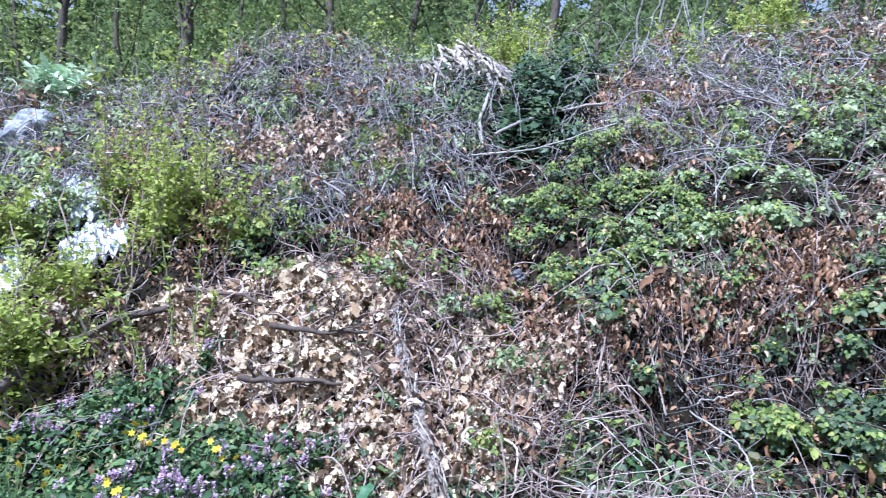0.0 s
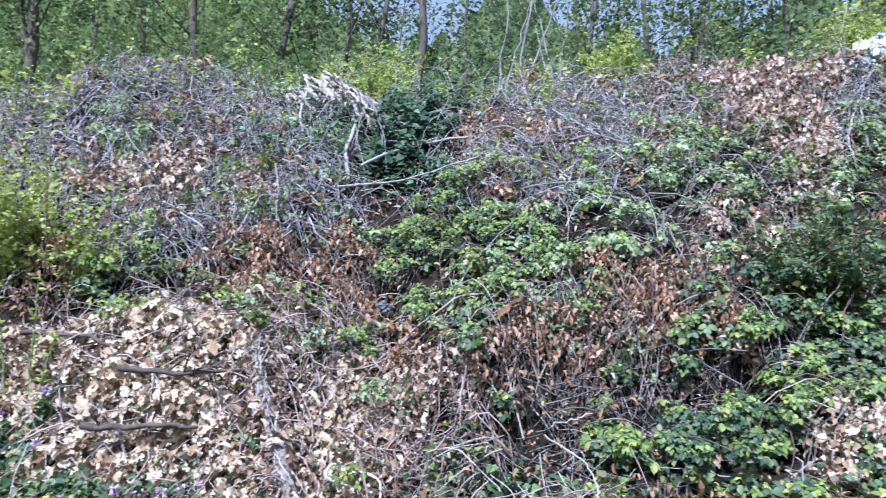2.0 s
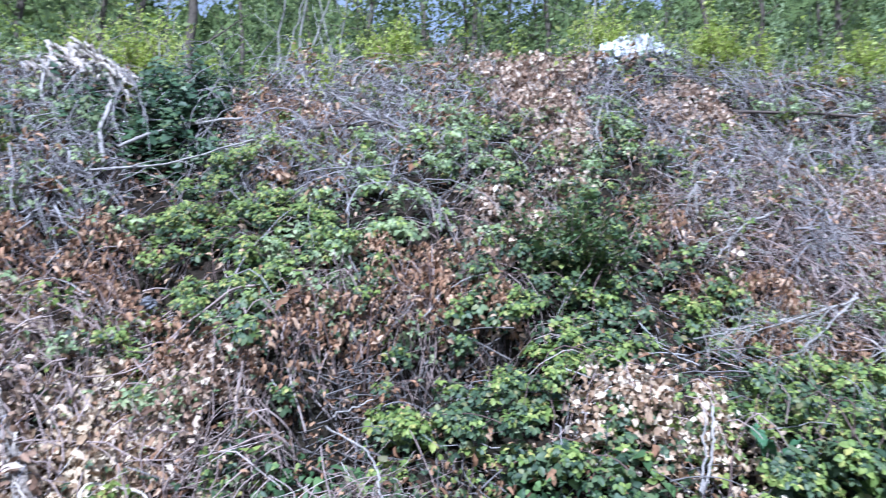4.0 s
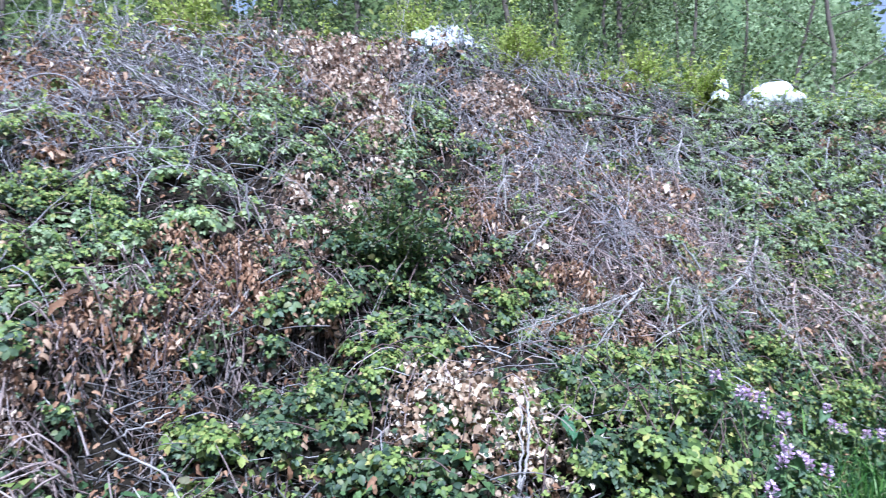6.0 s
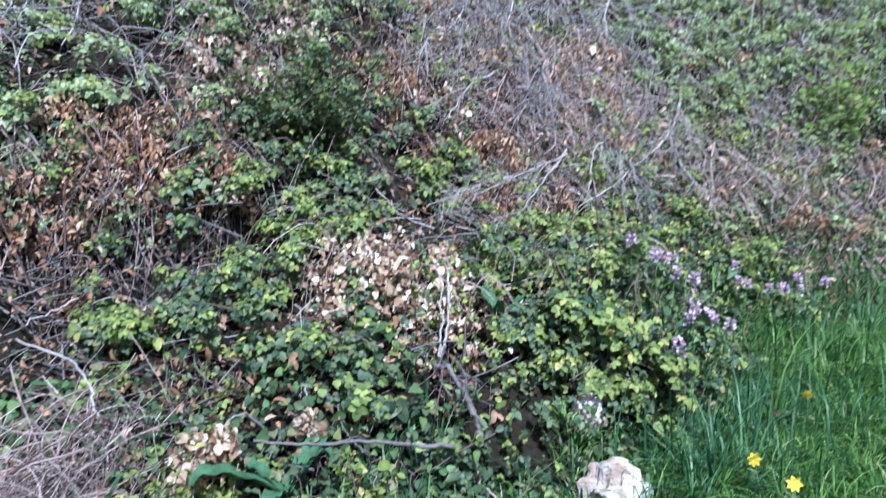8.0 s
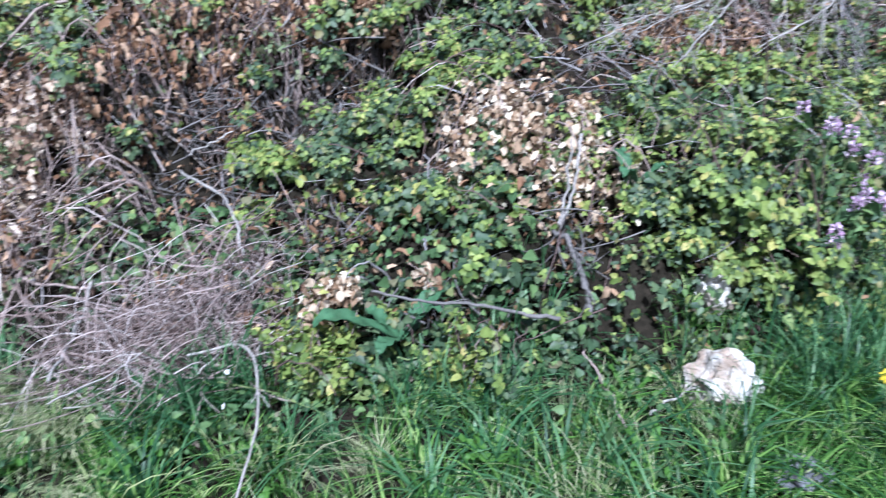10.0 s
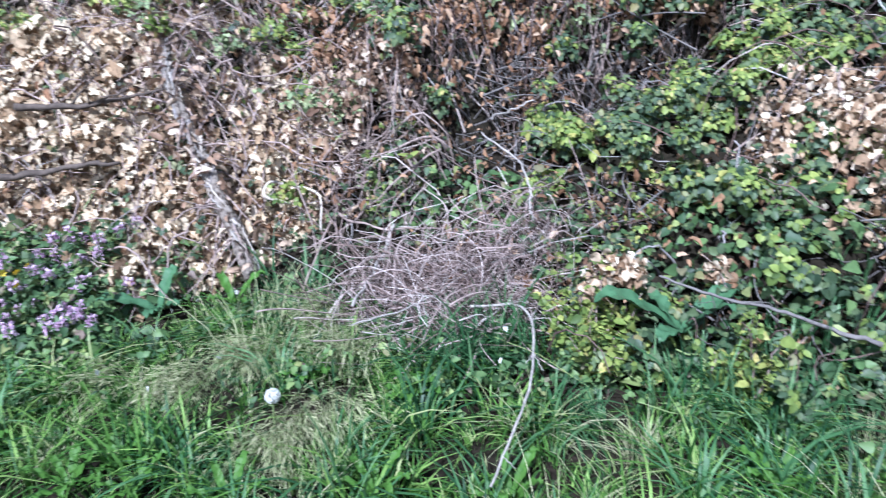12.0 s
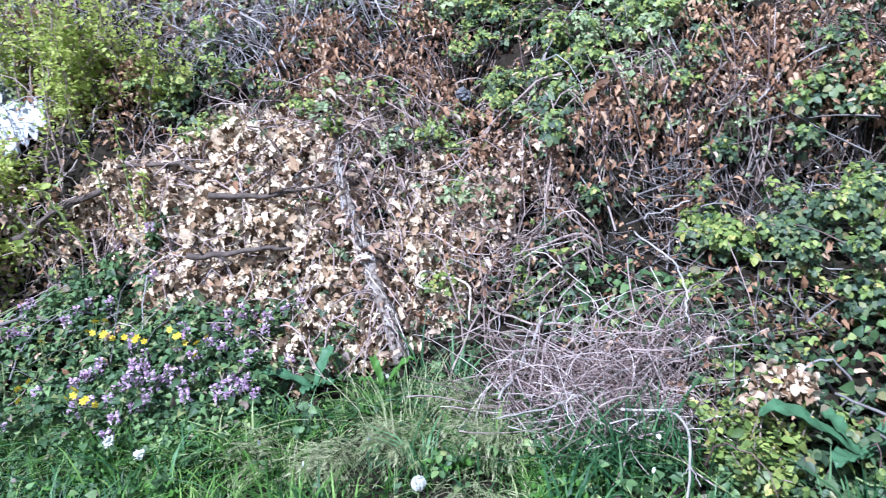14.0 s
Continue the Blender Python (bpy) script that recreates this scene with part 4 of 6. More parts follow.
def crest_shoots():
    """Single thin shoots that stand up along the crest, some bare, some with a few leaves."""
    n = 330
    az = rng.uniform(-40, 90, n)
    r = np.interp(az, CREST[0], CREST[1]) + rng.normal(0.1, 0.5, n)
    x, y = EYE0[0] + r * np.sin(np.radians(az)), EYE0[1] + r * np.cos(np.radians(az))
    h = rng.lognormal(-0.75, 0.4, n)
    s = np.linspace(0, 1, 7)
    tilt = rng.normal(0, 0.4, (n, 2))
    p = np.stack([x[:, None] + tilt[:, :1] * h[:, None] * s**1.4, y[:, None] + tilt[:, 1:] * h[:, None] * s**1.4, surf(x, y)[:, None] + h[:, None] * s], -1)
    p += np.cumsum(rng.normal(0, 0.008, (n, 7, 3)), 1)
    lone("crest_shoots", tubes(p, 0.005, 0.002, 4), TWIG_GREY, "thin shoots standing along the crest of the bank", "twigs", kind="stuff")
    m = 5200
    i, j = rng.integers(0, n // 2, m), rng.integers(2, 7, m)
    at = p[i, j] + rng.normal(0, 0.035, (m, 3))
    lone("crest_leaves", strew(OVAL, at, sway(m, 0.2), sway(m, 1.0), 0.042 * rng.lognormal(0, 0.3, m)), LEAF_SHRUB, "small fresh leaves on shoots along the crest", "undergrowth", kind="stuff")


undergrowth()
toe_growth()
crest_shoots()


def gap_canes():
    """Bare old canes and a few withered leaves that cross the dark gaps under the growth."""
    for a, b, r, deep in HOLLOWS:
        z = float(surf(a, b))
        top = thing("dead_canes", (a, b, z), "bare dead canes crossing a dark gap under brambles", "dead bramble", "dead canes in gaps")
        n = 15
        th = rng.random(n) * 2 * np.pi
        s = np.linspace(-1, 1, 7)[None, :, None]
        mid = np.array([a, b, z]) + np.stack([rng.normal(0, r * 0.7, n), rng.normal(0, r * 0.7, n), rng.uniform(0.03, deep + 0.12, n)], 1)
        way = np.stack([np.cos(th), np.sin(th), rng.normal(0.1, 0.6, n)], 1) * (r * rng.uniform(0.9, 1.7, n))[:, None]
        bow = rng.normal(0, 0.05, (n, 1, 3)) * (1 - s**2)
        p = mid[:, None] + way[:, None] * s + bow
        p[..., 2] = np.maximum(p[..., 2], surf(p[..., 0], p[..., 1]) + 0.005)
        tagged(part("cane_tangle", tubes(p, 0.0042 * rng.uniform(0.5, 1.5, n), 0.002, 4), BRANCH_GREY if a > 1.0 else TWIG_BROWN, top), kind="stuff")
        m = 40
        at = mid[rng.integers(0, n, m)] + rng.normal(0, 0.05, (m, 3))
        tagged(part("withered_leaves", strew(CURLED, at, sway(m, -0.8), sway(m, 0.5), 0.034 * rng.lognormal(0, 0.3, m)), LEAF_RUST, top), kind="stuff")


gap_canes()

# ---------------------------------------------------------------- logs, boughs and sticks


def stick(name, points, r0, r1, mat, label, category="stick", side_twigs=0, long=0.18, wobble=0.006, sides=7, group="sticks on the bank"):
    """A stick or bough along a few points, with smaller twigs growing from it."""
    path = spline(points, 26, wobble)
    base = path[np.argmin(path[:, 2])]
    top = thing(name, base, label, category, group)
    part("stem", knobbly(path, r0, r1, sides, 0.12), mat, top, smooth=True)
    for i in range(side_twigs):
        at = int(rng.integers(4, 25))
        way = unit(path[min(at + 1, 25)] - path[at - 1])
        off = unit(way * 0.8 + rng.normal(0, 0.7, 3) + (0, 0, 0.1))
        ln = long * rng.uniform(0.5, 1.3) * (1.25 - at / 30)
        s = np.linspace(0, 1, 9)[:, None]
        p = path[at] + off * ln * s + np.array([0, 0, -0.25]) * ln * s**2 + rng.normal(0, 0.004, (9, 3)) * s
        r = (r0 + (r1 - r0) * at / 26) * 0.5
        twig = part("side_twig", knobbly(p, r, 0.0015, 5, 0.1), mat, top)
        if ln > 0.13:
            kids = []
            for _ in range(4):
                q = p[int(rng.integers(2, 8))]
                o = unit(off + rng.normal(0, 0.6, 3))
                kids.append(q + o * ln * 0.45 * s + rng.normal(0, 0.003, (9, 3)) * s)
            tagged(part("twig_spray", tubes(np.array(kids), r * 0.5, 0.001, 3), mat, twig), kind="stuff")
    return top


def fallen_log():
    path = spline([(-0.40, 4.80, 1.32), (-0.29, 4.12, 0.87), (-0.15, 3.70, 0.53), (-0.01, 3.26, 0.16)], 30, 0.006)
    top = thing("fallen_log", path[-1], "fallen slim trunk with flaking pale bark among oak leaves", "log")
    part("trunk", knobbly(path, 0.024, 0.040, 12, 0.08), LOG_BARK, top, smooth=True)
    for i in range(90):
        at = int(rng.integers(2, 27))
        k = 10
        th0, th1 = rng.uniform(0, 6.28), rng.uniform(-1.5, 2.6)
        s = np.linspace(0, 1, k)
        idx = np.clip(at + s * rng.uniform(1, 3.5), 0, 29)
        mid = np.stack([np.interp(idx, np.arange(30), path[:, c]) for c in range(3)], 1)
        way = unit(path[min(at + 1, 29)] - path[at - 1])
        a = unit(np.cross(way, (0, 0, 1)))
        b = np.cross(way, a)
        r = (0.025 + 0.016 * at / 29) * (1 + 0.25 * rng.random())
        p = mid + r * (a * np.cos(th0 + th1 * s)[:, None] + b * np.sin(th0 + th1 * s)[:, None]) + rng.normal(0, 0.003, (k, 3))
        part("bark_strip", knobbly(p, rng.uniform(0.003, 0.007), 0.002, 5, 0.3), (BARK_PALE, STICK_PALE, TWIG_GREY)[i % 3], top, "peeling pale bark strip")
    n = 420
    i, off = (30 * rng.random(n) ** 2.2).astype(int), rng.normal(0, 1, (n, 3)) * (0.09, 0.08, 0.03)
    at = path[i] + off
    tagged(part("caught_leaves", strew(CURLED, at, sway(n, -0.2), sway(n, 1.0), 0.055 * rng.lognormal(0, 0.25, n)), LEAF_TAN, top), kind="stuff")
    for i in range(60):
        at = int(rng.integers(1, 28))
        s = np.linspace(0, 1, 9)[:, None]
        o = unit(rng.normal(0, 1, 3) + (0, -0.3, 0.2))
        p = path[at] + o * rng.uniform(0.12, 0.45) * s + np.array([0, 0, -0.12]) * s**2 + rng.normal(0, 0.006, (9, 3)) * s
        part("side_twig", knobbly(p, 0.006, 0.002, 5, 0.1), STRAW_MAT if i % 2 else TWIG_BROWN, top)


fallen_log()
stick('curled_root', [(0.21, 3.60, 0.37), (0.09, 3.67, 0.41), (0.13, 3.73, 0.46), (0.25, 3.68, 0.44), (0.36, 3.60, 0.40), (0.34, 3.42, 0.28)], 0.009, 0.005, BARK_PALE, 'pale curled root beside a log', "root", 0, 0.1, 0.003, 8, "")
stick('dead_branch', [(-1.06, 4.10, 0.885), (-0.86, 4.04, 0.875), (-0.62, 4.04, 0.885), (-0.42, 4.11, 0.89), (-0.15, 4.26, 0.93)], 0.02, 0.004, BARK_DARK, 'dark dead branch lying in oak leaves', "branch", 8, 0.3)
stick('dead_branch', [(-1.15, 3.81, 0.625), (-0.95, 3.81, 0.62), (-0.74, 3.82, 0.63), (-0.58, 3.81, 0.62)], 0.02, 0.009, BARK_DARK, 'dark dead branch lying in oak leaves', "branch", 4, 0.2)
stick('dead_branch', [(-2.36, 3.55, 0.44), (-2.37, 4.04, 0.58), (-2.12, 4.16, 0.75), (-1.96, 4.3, 0.85), (-1.73, 4.31, 0.92)], 0.032, 0.018, BARK_DARK, 'long thick dark branch lying on the bank', "branch", 6, 0.3)
stick('dead_branch', [(-2.21, 3.6, 0.28), (-1.94, 3.63, 0.29), (-1.67, 3.66, 0.32), (-1.49, 3.71, 0.38)], 0.011, 0.007, BRANCH_GREY, 'thin grey branch lying above dead-nettles', "branch", 3, 0.2)
stick('dead_branch', [(-1.68, 4.44, 1.03), (-1.36, 4.44, 1.03), (-1.14, 4.3, 0.97)], 0.014, 0.01, BARK_DARK, 'dark dead branch lying in oak leaves', "branch", 3, 0.2)
stick('stick', [(0.4, 7.03, 3.28), (0.22, 6.23, 2.7), (0.23, 5.88, 2.35)], 0.02, 0.016, STICK_PALE, 'pale upright stick leaning in the ivy')
stick('stick', [(-0.17, 7.3, 3.59), (-0.22, 6.65, 3.07), (-0.18, 6.42, 2.86)], 0.013, 0.01, STICK_PALE, 'pale upright stick leaning in the ivy')
stick('stick', [(0.33, 5.9, 2.49), (0.81, 6.17, 2.77), (1.31, 6.05, 2.89)], 0.016, 0.012, STICK_PALE, 'long pale stick lying across the ivy', "stick", 4, 0.3)
stick('stick', [(0.14, 5.76, 2.27), (0.68, 5.82, 2.38), (1.35, 5.75, 2.64)], 0.01, 0.008, STICK_PALE, 'long pale stick lying across the ivy', "stick", 4, 0.3)
stick('stick', [(1.78, 5.64, 2.77), (2.25, 5.63, 2.85), (2.5, 5.62, 2.91), (2.52, 5.42, 2.74), (2.45, 5.29, 2.61)], 0.016, 0.014, BARK_DARK, 'dark bent branch arching over twigs', "branch", 6, 0.3)
stick('dead_branch', [(5.78, 4.49, 3.22), (6.67, 4.28, 3.27), (7.05, 3.92, 3.2), (7.29, 3.56, 3.05)], 0.018, 0.012, BARK_DARK, 'long dark branch over bare brushwood', "branch", 8, 0.5)
stick('stick', [(1.9, 5.71, 2.79), (1.99, 5.24, 2.41), (2.12, 4.92, 2.22)], 0.01, 0.006, STICK_PALE, 'pale bent stem hanging over brambles')
stick('stick', [(1.18, 3.45, 0.69), (1.27, 3.2, 0.64), (1.26, 2.97, 0.58), (1.21, 2.78, 0.48)], 0.005, 0.004, STICK_PALE, 'pale arching stem over brambles')
stick('stick', [(1.3, 3.63, 0.7), (1.54, 3.64, 0.77)], 0.005, 0.004, STICK_PALE, 'pale straight stem among brambles')
stick('stick', [(1.05, 3.97, 1.1), (0.92, 3.97, 0.98), (0.83, 3.98, 0.86)], 0.005, 0.004, STICK_PALE, 'pale stem among withered leaves')
stick('stick', [(2.02, 3.94, 1.21), (2.18, 3.98, 1.38), (2.37, 3.93, 1.48), (2.47, 3.87, 1.51)], 0.005, 0.004, STICK_PALE, 'pale arching stem over brambles')
stick('stick', [(2.19, 3.89, 0.99), (2.21, 3.84, 0.85), (2.22, 3.79, 0.74)], 0.01, 0.008, BRANCH_GREY, 'bare grey dead stick lying on the bank')
stick('stick', [(2.04, 3.9, 0.95), (1.94, 3.9, 0.81)], 0.008, 0.006, BRANCH_GREY, 'bare grey dead stick lying on the bank')
stick('stick', [(2.13, 3.9, 0.98), (2.16, 3.82, 0.78)], 0.009, 0.006, BRANCH_GREY, 'bare grey dead stick lying on the bank')
stick('dead_bough', [(6.55, 2.52, 1.82), (6.15, 2.46, 1.53), (5.25, 2.43, 1.22), (4.4, 2.45, 1.0)], 0.016, 0.004, STICK_PALE, 'bleached dead bough with many bare side twigs', "dead bough", 37, 0.5, group="dead boughs")
stick('dead_bough', [(6.19, 2.47, 1.55), (5.88, 2.3, 1.29), (5.76, 1.95, 0.94)], 0.014, 0.003, STICK_PALE, 'bleached dead bough with many bare side twigs', "dead bough", 34, 0.4, group="dead boughs")
stick('dead_bough', [(4.33, 2.93, 1.22), (3.93, 2.96, 1.18), (2.97, 2.61, 1.14)], 0.01, 0.003, STICK_PALE, 'bleached dead bough with many bare side twigs', "dead bough", 23, 0.35, group="dead boughs")
stick('dead_bough', [(4.76, 2.72, 1.36), (4.33, 2.88, 1.23), (3.44, 2.62, 1.16)], 0.01, 0.003, STICK_PALE, 'bleached dead bough with many bare side twigs', "dead bough", 30, 0.4, group="dead boughs")
stick('dead_bough', [(4.78, 2.75, 1.4), (4.4, 2.74, 1.17), (3.24, 2.22, 1.07)], 0.01, 0.003, STICK_PALE, 'bleached dead bough with many bare side twigs', "dead bough", 23, 0.35, group="dead boughs")
stick('dead_bough', [(4.89, 3.44, 2.04), (4.48, 3.44, 1.88), (4.19, 3.41, 1.67)], 0.013, 0.005, STICK_PALE, 'bleached dead bough with many bare side twigs', "dead bough", 20, 0.4, group="dead boughs")
stick('dead_bough', [(7.27, 3.55, 3.1), (6.52, 3.28, 2.57), (6.37, 3.07, 2.31)], 0.014, 0.005, STICK_PALE, 'bleached dead bough with many bare side twigs', "dead bough", 27, 0.5, group="dead boughs")
stick('dead_bough', [(7.15, 4.26, 3.58), (7.32, 3.91, 3.42), (7.25, 3.44, 3.05)], 0.011, 0.005, BRANCH_GREY, 'bleached dead bough with many bare side twigs', "dead bough", 27, 0.5, group="dead boughs")
stick('dead_bough', [(4.84, 5.31, 3.42), (4.42, 4.95, 3.0), (4.09, 4.56, 2.66)], 0.009, 0.005, STICK_PALE, 'bleached dead bough with many bare side twigs', "dead bough", 17, 0.35, group="dead boughs")
stick('dead_bough', [(5.55, 5.16, 3.72), (6.25, 5.0, 3.74), (6.61, 4.54, 3.5)], 0.01, 0.005, BRANCH_GREY, 'bleached dead bough with many bare side twigs', "dead bough", 27, 0.5, group="dead boughs")
stick('stick', [(2.59, 2.18, 0.88), (2.45, 2.09, 0.67), (2.32, 2.03, 0.56)], 0.006, 0.007, STICK_PALE, 'pale split stick standing in a dry bough')
stick('stick', [(2.53, 2.19, 0.86), (2.42, 2.09, 0.66), (2.31, 2.03, 0.55)], 0.004, 0.006, STICK_PALE, 'pale split stick standing in a dry bough')
stick('stick', [(2.31, 2.05, 0.53), (2.3, 1.94, 0.52), (2.25, 1.81, 0.41), (2.22, 1.74, 0.29)], 0.010, 0.014, BRANCH_GREY, 'brown bough stem standing in brambles', "branch", 5, 0.2)
stick('branch', [(1.55, 2.30, 0.40), (1.72, 2.08, 0.385), (1.91, 1.91, 0.36), (2.06, 1.76, 0.33)], 0.005, 0.009, BRANCH_GREY, 'grey branch lying across brambles', "branch", 4, 0.2)
stick('stick', [(0.86, 2.545, 0.25), (1.02, 2.50, 0.26), (1.045, 2.36, 0.26), (0.94, 2.07, 0.22), (0.786, 1.841, 0.2), (0.668, 1.691, 0.16)], 0.006, 0.0035, STICK_PALE, 'bleached thin stem bent down into the grass', "stick", 5, 0.12, 0.003)
stick('stick', [(0.68, 3.23, 0.35), (0.57, 3.03, 0.26), (0.4, 2.71, 0.25)], 0.008, 0.006, STICK_PALE, 'pale stick leaning on tangled stems')
stick('stick', [(0.9, 2.5, 0.2), (1.17, 2.64, 0.26)], 0.004, 0.003, STICK_PALE, 'thin bleached stem lying in tall grass')
stick('stick', [(0.38, 2.56, 0.25), (0.66, 2.65, 0.25), (1.05, 2.78, 0.32), (1.43, 2.68, 0.42)], 0.0035, 0.003, STICK_PALE, 'long bleached stem over tangled stems')
stick('stick', [(2.2, 1.79, 0.19), (2.15, 1.61, 0.1), (2.0, 1.35, 0.1)], 0.005, 0.004, TWIG_BROWN, 'thin brown stem in the grass')
stick('stick', [(2.11, 1.34, 0.1), (2.3, 1.35, 0.1), (2.48, 1.35, 0.09)], 0.005, 0.005, STICK_PALE, 'pale stick beside a white stone')
stick('stick', [(-2.15, 3.69, 0.36), (-1.8, 3.71, 0.37), (-1.55, 3.71, 0.4)], 0.01, 0.007, BRANCH_GREY, 'grey stick lying above dead-nettles')
stick('stick', [(2.51, 4.62, 2.11), (2.43, 4.48, 1.97), (2.35, 4.3, 1.81)], 0.010, 0.006, BRANCH_GREY, 'bare grey dead stick lying on the bank')
stick('stick', [(2.06, 6.39, 3.39), (2.25, 5.94, 3.13), (2.43, 5.66, 2.93)], 0.012, 0.008, STICK_PALE, 'bare grey dead stick lying on the bank', "stick", 6, 0.3)
stick('stick', [(3.62, 8.46, 4.65), (2.63, 6.61, 3.65), (2.39, 6.29, 3.36)], 0.014, 0.01, STICK_PALE, 'bare grey dead stick lying on the bank', "stick", 4, 0.3)


# bare boughs heaped over the end of the bank
for i in range(22):
    x = rng.uniform(4.6, 8.2)
    y = float(np.interp(x, EDGE_X, EDGE_Y)) + rng.uniform(0.9, 2.6)
    z, turn, ln = float(surf(x, y)) + rng.uniform(0.2, 0.42), rng.normal(0, 0.9), rng.uniform(0.5, 0.95)
    dx, dy = math.sin(turn) * ln * 0.9, -abs(math.cos(turn)) * ln * 0.6
    ends = [(x, y, z), (x + dx * 0.5, y + dy * 0.45, max(z - 0.12 * ln, float(surf(x + dx * 0.5, y + dy * 0.45)) + 0.12)), (x + dx, y + dy, float(surf(x + dx, y + dy)) + 0.08)]
    stick("dead_bough", ends, rng.uniform(0.007, 0.013), 0.003, TWIG_GREY if i % 3 else STICK_PALE, "bare dead bough with many fine side twigs on the bank", "dead bough", 14, 0.45, 0.01, 6, "dead boughs")

# ---------------------------------------------------------------- stones, rags and plastic


def lump(name, x, y, size, mat, label, category, sink=0.25, ridge=0.28, seed=1, tall=1.0, lift=0.0, freq=2.2, group=""):
    """A crumpled or broken lump that rests in the growth."""
    bm = bmesh.new()
    bmesh.ops.create_icosphere(bm, subdivisions=4, radius=1.0)
    for v in bm.verts:
        p = v.co.normalized()
        q = p * freq + Vector((seed * 3.7, seed * 1.3, seed))
        d = 1 + ridge * noise.noise(q) * 1.6 + ridge * 0.6 * (0.5 - abs(noise.noise(q * 2.3))) + ridge * 0.35 * (0.4 - abs(noise.noise(q * 5.1)))
        v.co = Vector((p.x * size[0], p.y * size[1], p.z * size[2] * tall)) * d
    low = min(v.co.z for v in bm.verts)
    me = bpy.data.meshes.new(name)
    bm.to_mesh(me)
    bm.free()
    ob = new(name, me)
    ob.location = (x, y, float(surf(x, y)) - low - sink * size[2] + lift)
    ob.rotation_euler = (0, 0, seed * 1.9)
    me.materials.append(mat)
    return tagged(ob, label, category, group)


lump("white_stone", 2.53, 1.315, (0.135, 0.125, 0.135), STONE_WHITE, "broken white stone lying in the grass", "stone", 0.65, 0.22, 3, 1.0, 0.0, 2.4)
lump("white_stone", 2.82, 1.58, (0.075, 0.07, 0.08), STONE_WHITE, "small pale stone half hidden by brambles", "stone", 0.8, 0.3, 5, 1.0, 0.0, 2.4)
lump("grey_stone", 2.33, 0.88, (0.10, 0.08, 0.045), STONE_GREY, "flat grey stone sunk in the grass", "stone", 0.6, 0.4, 8)
lump("grey_boulder", -3.5, 5.85, (0.30, 0.22, 0.22), STONE_PALE, "weathered pale grey boulder under the growth", "boulder", 0.75, 0.25, 4)
leafy("bramble_bush", (-3.42, 5.6, 0.4, 0.16), BRAMBLE_LEAF_SIMPLE, LEAF_PALE, 260, 0.04, 0.36, "thin grey-green bramble in front of a boulder", "bramble", "brambles on the bank", 26, TWIG_GREY)
lump("plastic_bag", 9.25, 3.25, (0.37, 0.32, 0.26), BAG, "full smooth white plastic bag dumped in the bushes", "bag", 0.45, 0.12, 6, 1.0, 0.05, 1.6)
leafy("bramble_bush", (8.85, 3.0, 0.5, 0.2), BRAMBLE_LEAF_SIMPLE, LEAF_PALE, 500, 0.045, 0.34, "thin grey-green bramble in front of a white bag", "bramble", "brambles on the bank", 12, TWIG_GREY)


leafy("bramble_bush", (-2.62, 4.72, 0.34, 0.2), BRAMBLE_LEAF, LEAF_FRESH, 260, 0.036, 0.36, "sparse bramble growing over white plastic", "bramble", "brambles on the bank", 16, TWIG_BROWN)
leafy("bramble_bush", (6.0, 5.72, 0.4, 0.16), BRAMBLE_LEAF_SIMPLE, LEAF_PALE, 160, 0.045, 0.40, "sparse bramble in front of white plastic", "bramble", "brambles on the bank", 30, TWIG_GREY)


def sheet(x, y, w, d, lift, seed, label, group, crumple=0.07, slump=0.0):
    """A torn piece of white plastic film that lies crumpled over the growth."""
    a, b = 18, 15
    u, v = np.meshgrid(np.linspace(-1, 1, a), np.linspace(-1, 1, b), indexing="ij")
    az = math.atan2(x, y)
    edge = 1 + 0.22 * np.array([[noise.noise((p * 2.2, q * 2.2, seed * 3.1)) for p, q in zip(r, t)] for r, t in zip(u, v)])
    ex, ey = w * u * edge, d * v * edge
    px, py = x + ex * math.cos(az) + ey * math.sin(az), y - ex * math.sin(az) + ey * math.cos(az)
    fold = np.array([[(0.5 - abs(noise.noise((p * 2.6, q * 2.6, seed)))) + 0.5 * (0.5 - abs(noise.noise((p * 6.3, q * 6.3, seed + 5)))) + 0.2 * noise.noise((p * 15, q * 15, seed)) for p, q in zip(r, t)] for r, t in zip(u, v)])
    pz = surf(px, py) + lift + crumple * 1.6 * fold - slump * (u**2 + v**2)
    top = np.stack([px, py, pz], -1).reshape(-1, 3)
    q = np.array([(i * b + j, i * b + j + 1, (i + 1) * b + j + 1, (i + 1) * b + j) for i in range(a - 1) for j in range(b - 1)])
    lone("plastic_sheet", join((top, q[:, ::-1]), (top - (0, 0, 0.004), q)), PLASTIC, label, "plastic sheet", group)


for i in range(16):
    x, y = 6.03 + rng.uniform(-0.5, 0.45), 5.98 + rng.uniform(-0.22, 0.3)
    up = 0.24 - 0.5 * (x - 6.03) ** 2 + rng.uniform(-0.12, 0.02)
    sheet(x, y, rng.uniform(0.08, 0.17), rng.uniform(0.07, 0.14), up, i * 3 + 2, "crumpled torn white plastic sheeting on the crest of the bank", "white plastic on the crest", 0.13, 0.04)
for x, y, w, d, up, seed in ((8.5, 3.62, 0.08, 0.07, 0.45, 7), (8.42, 3.6, 0.1, 0.08, 0.3, 24), (3.3, 7.2, 0.12, 0.1, 0.3, 15), (3.0, 6.9, 0.08, 0.07, 0.25, 27)):
    sheet(x, y, w, d, up, seed, "torn white plastic scrap caught in the bushes", "white plastic scraps", 0.07, 0.06)
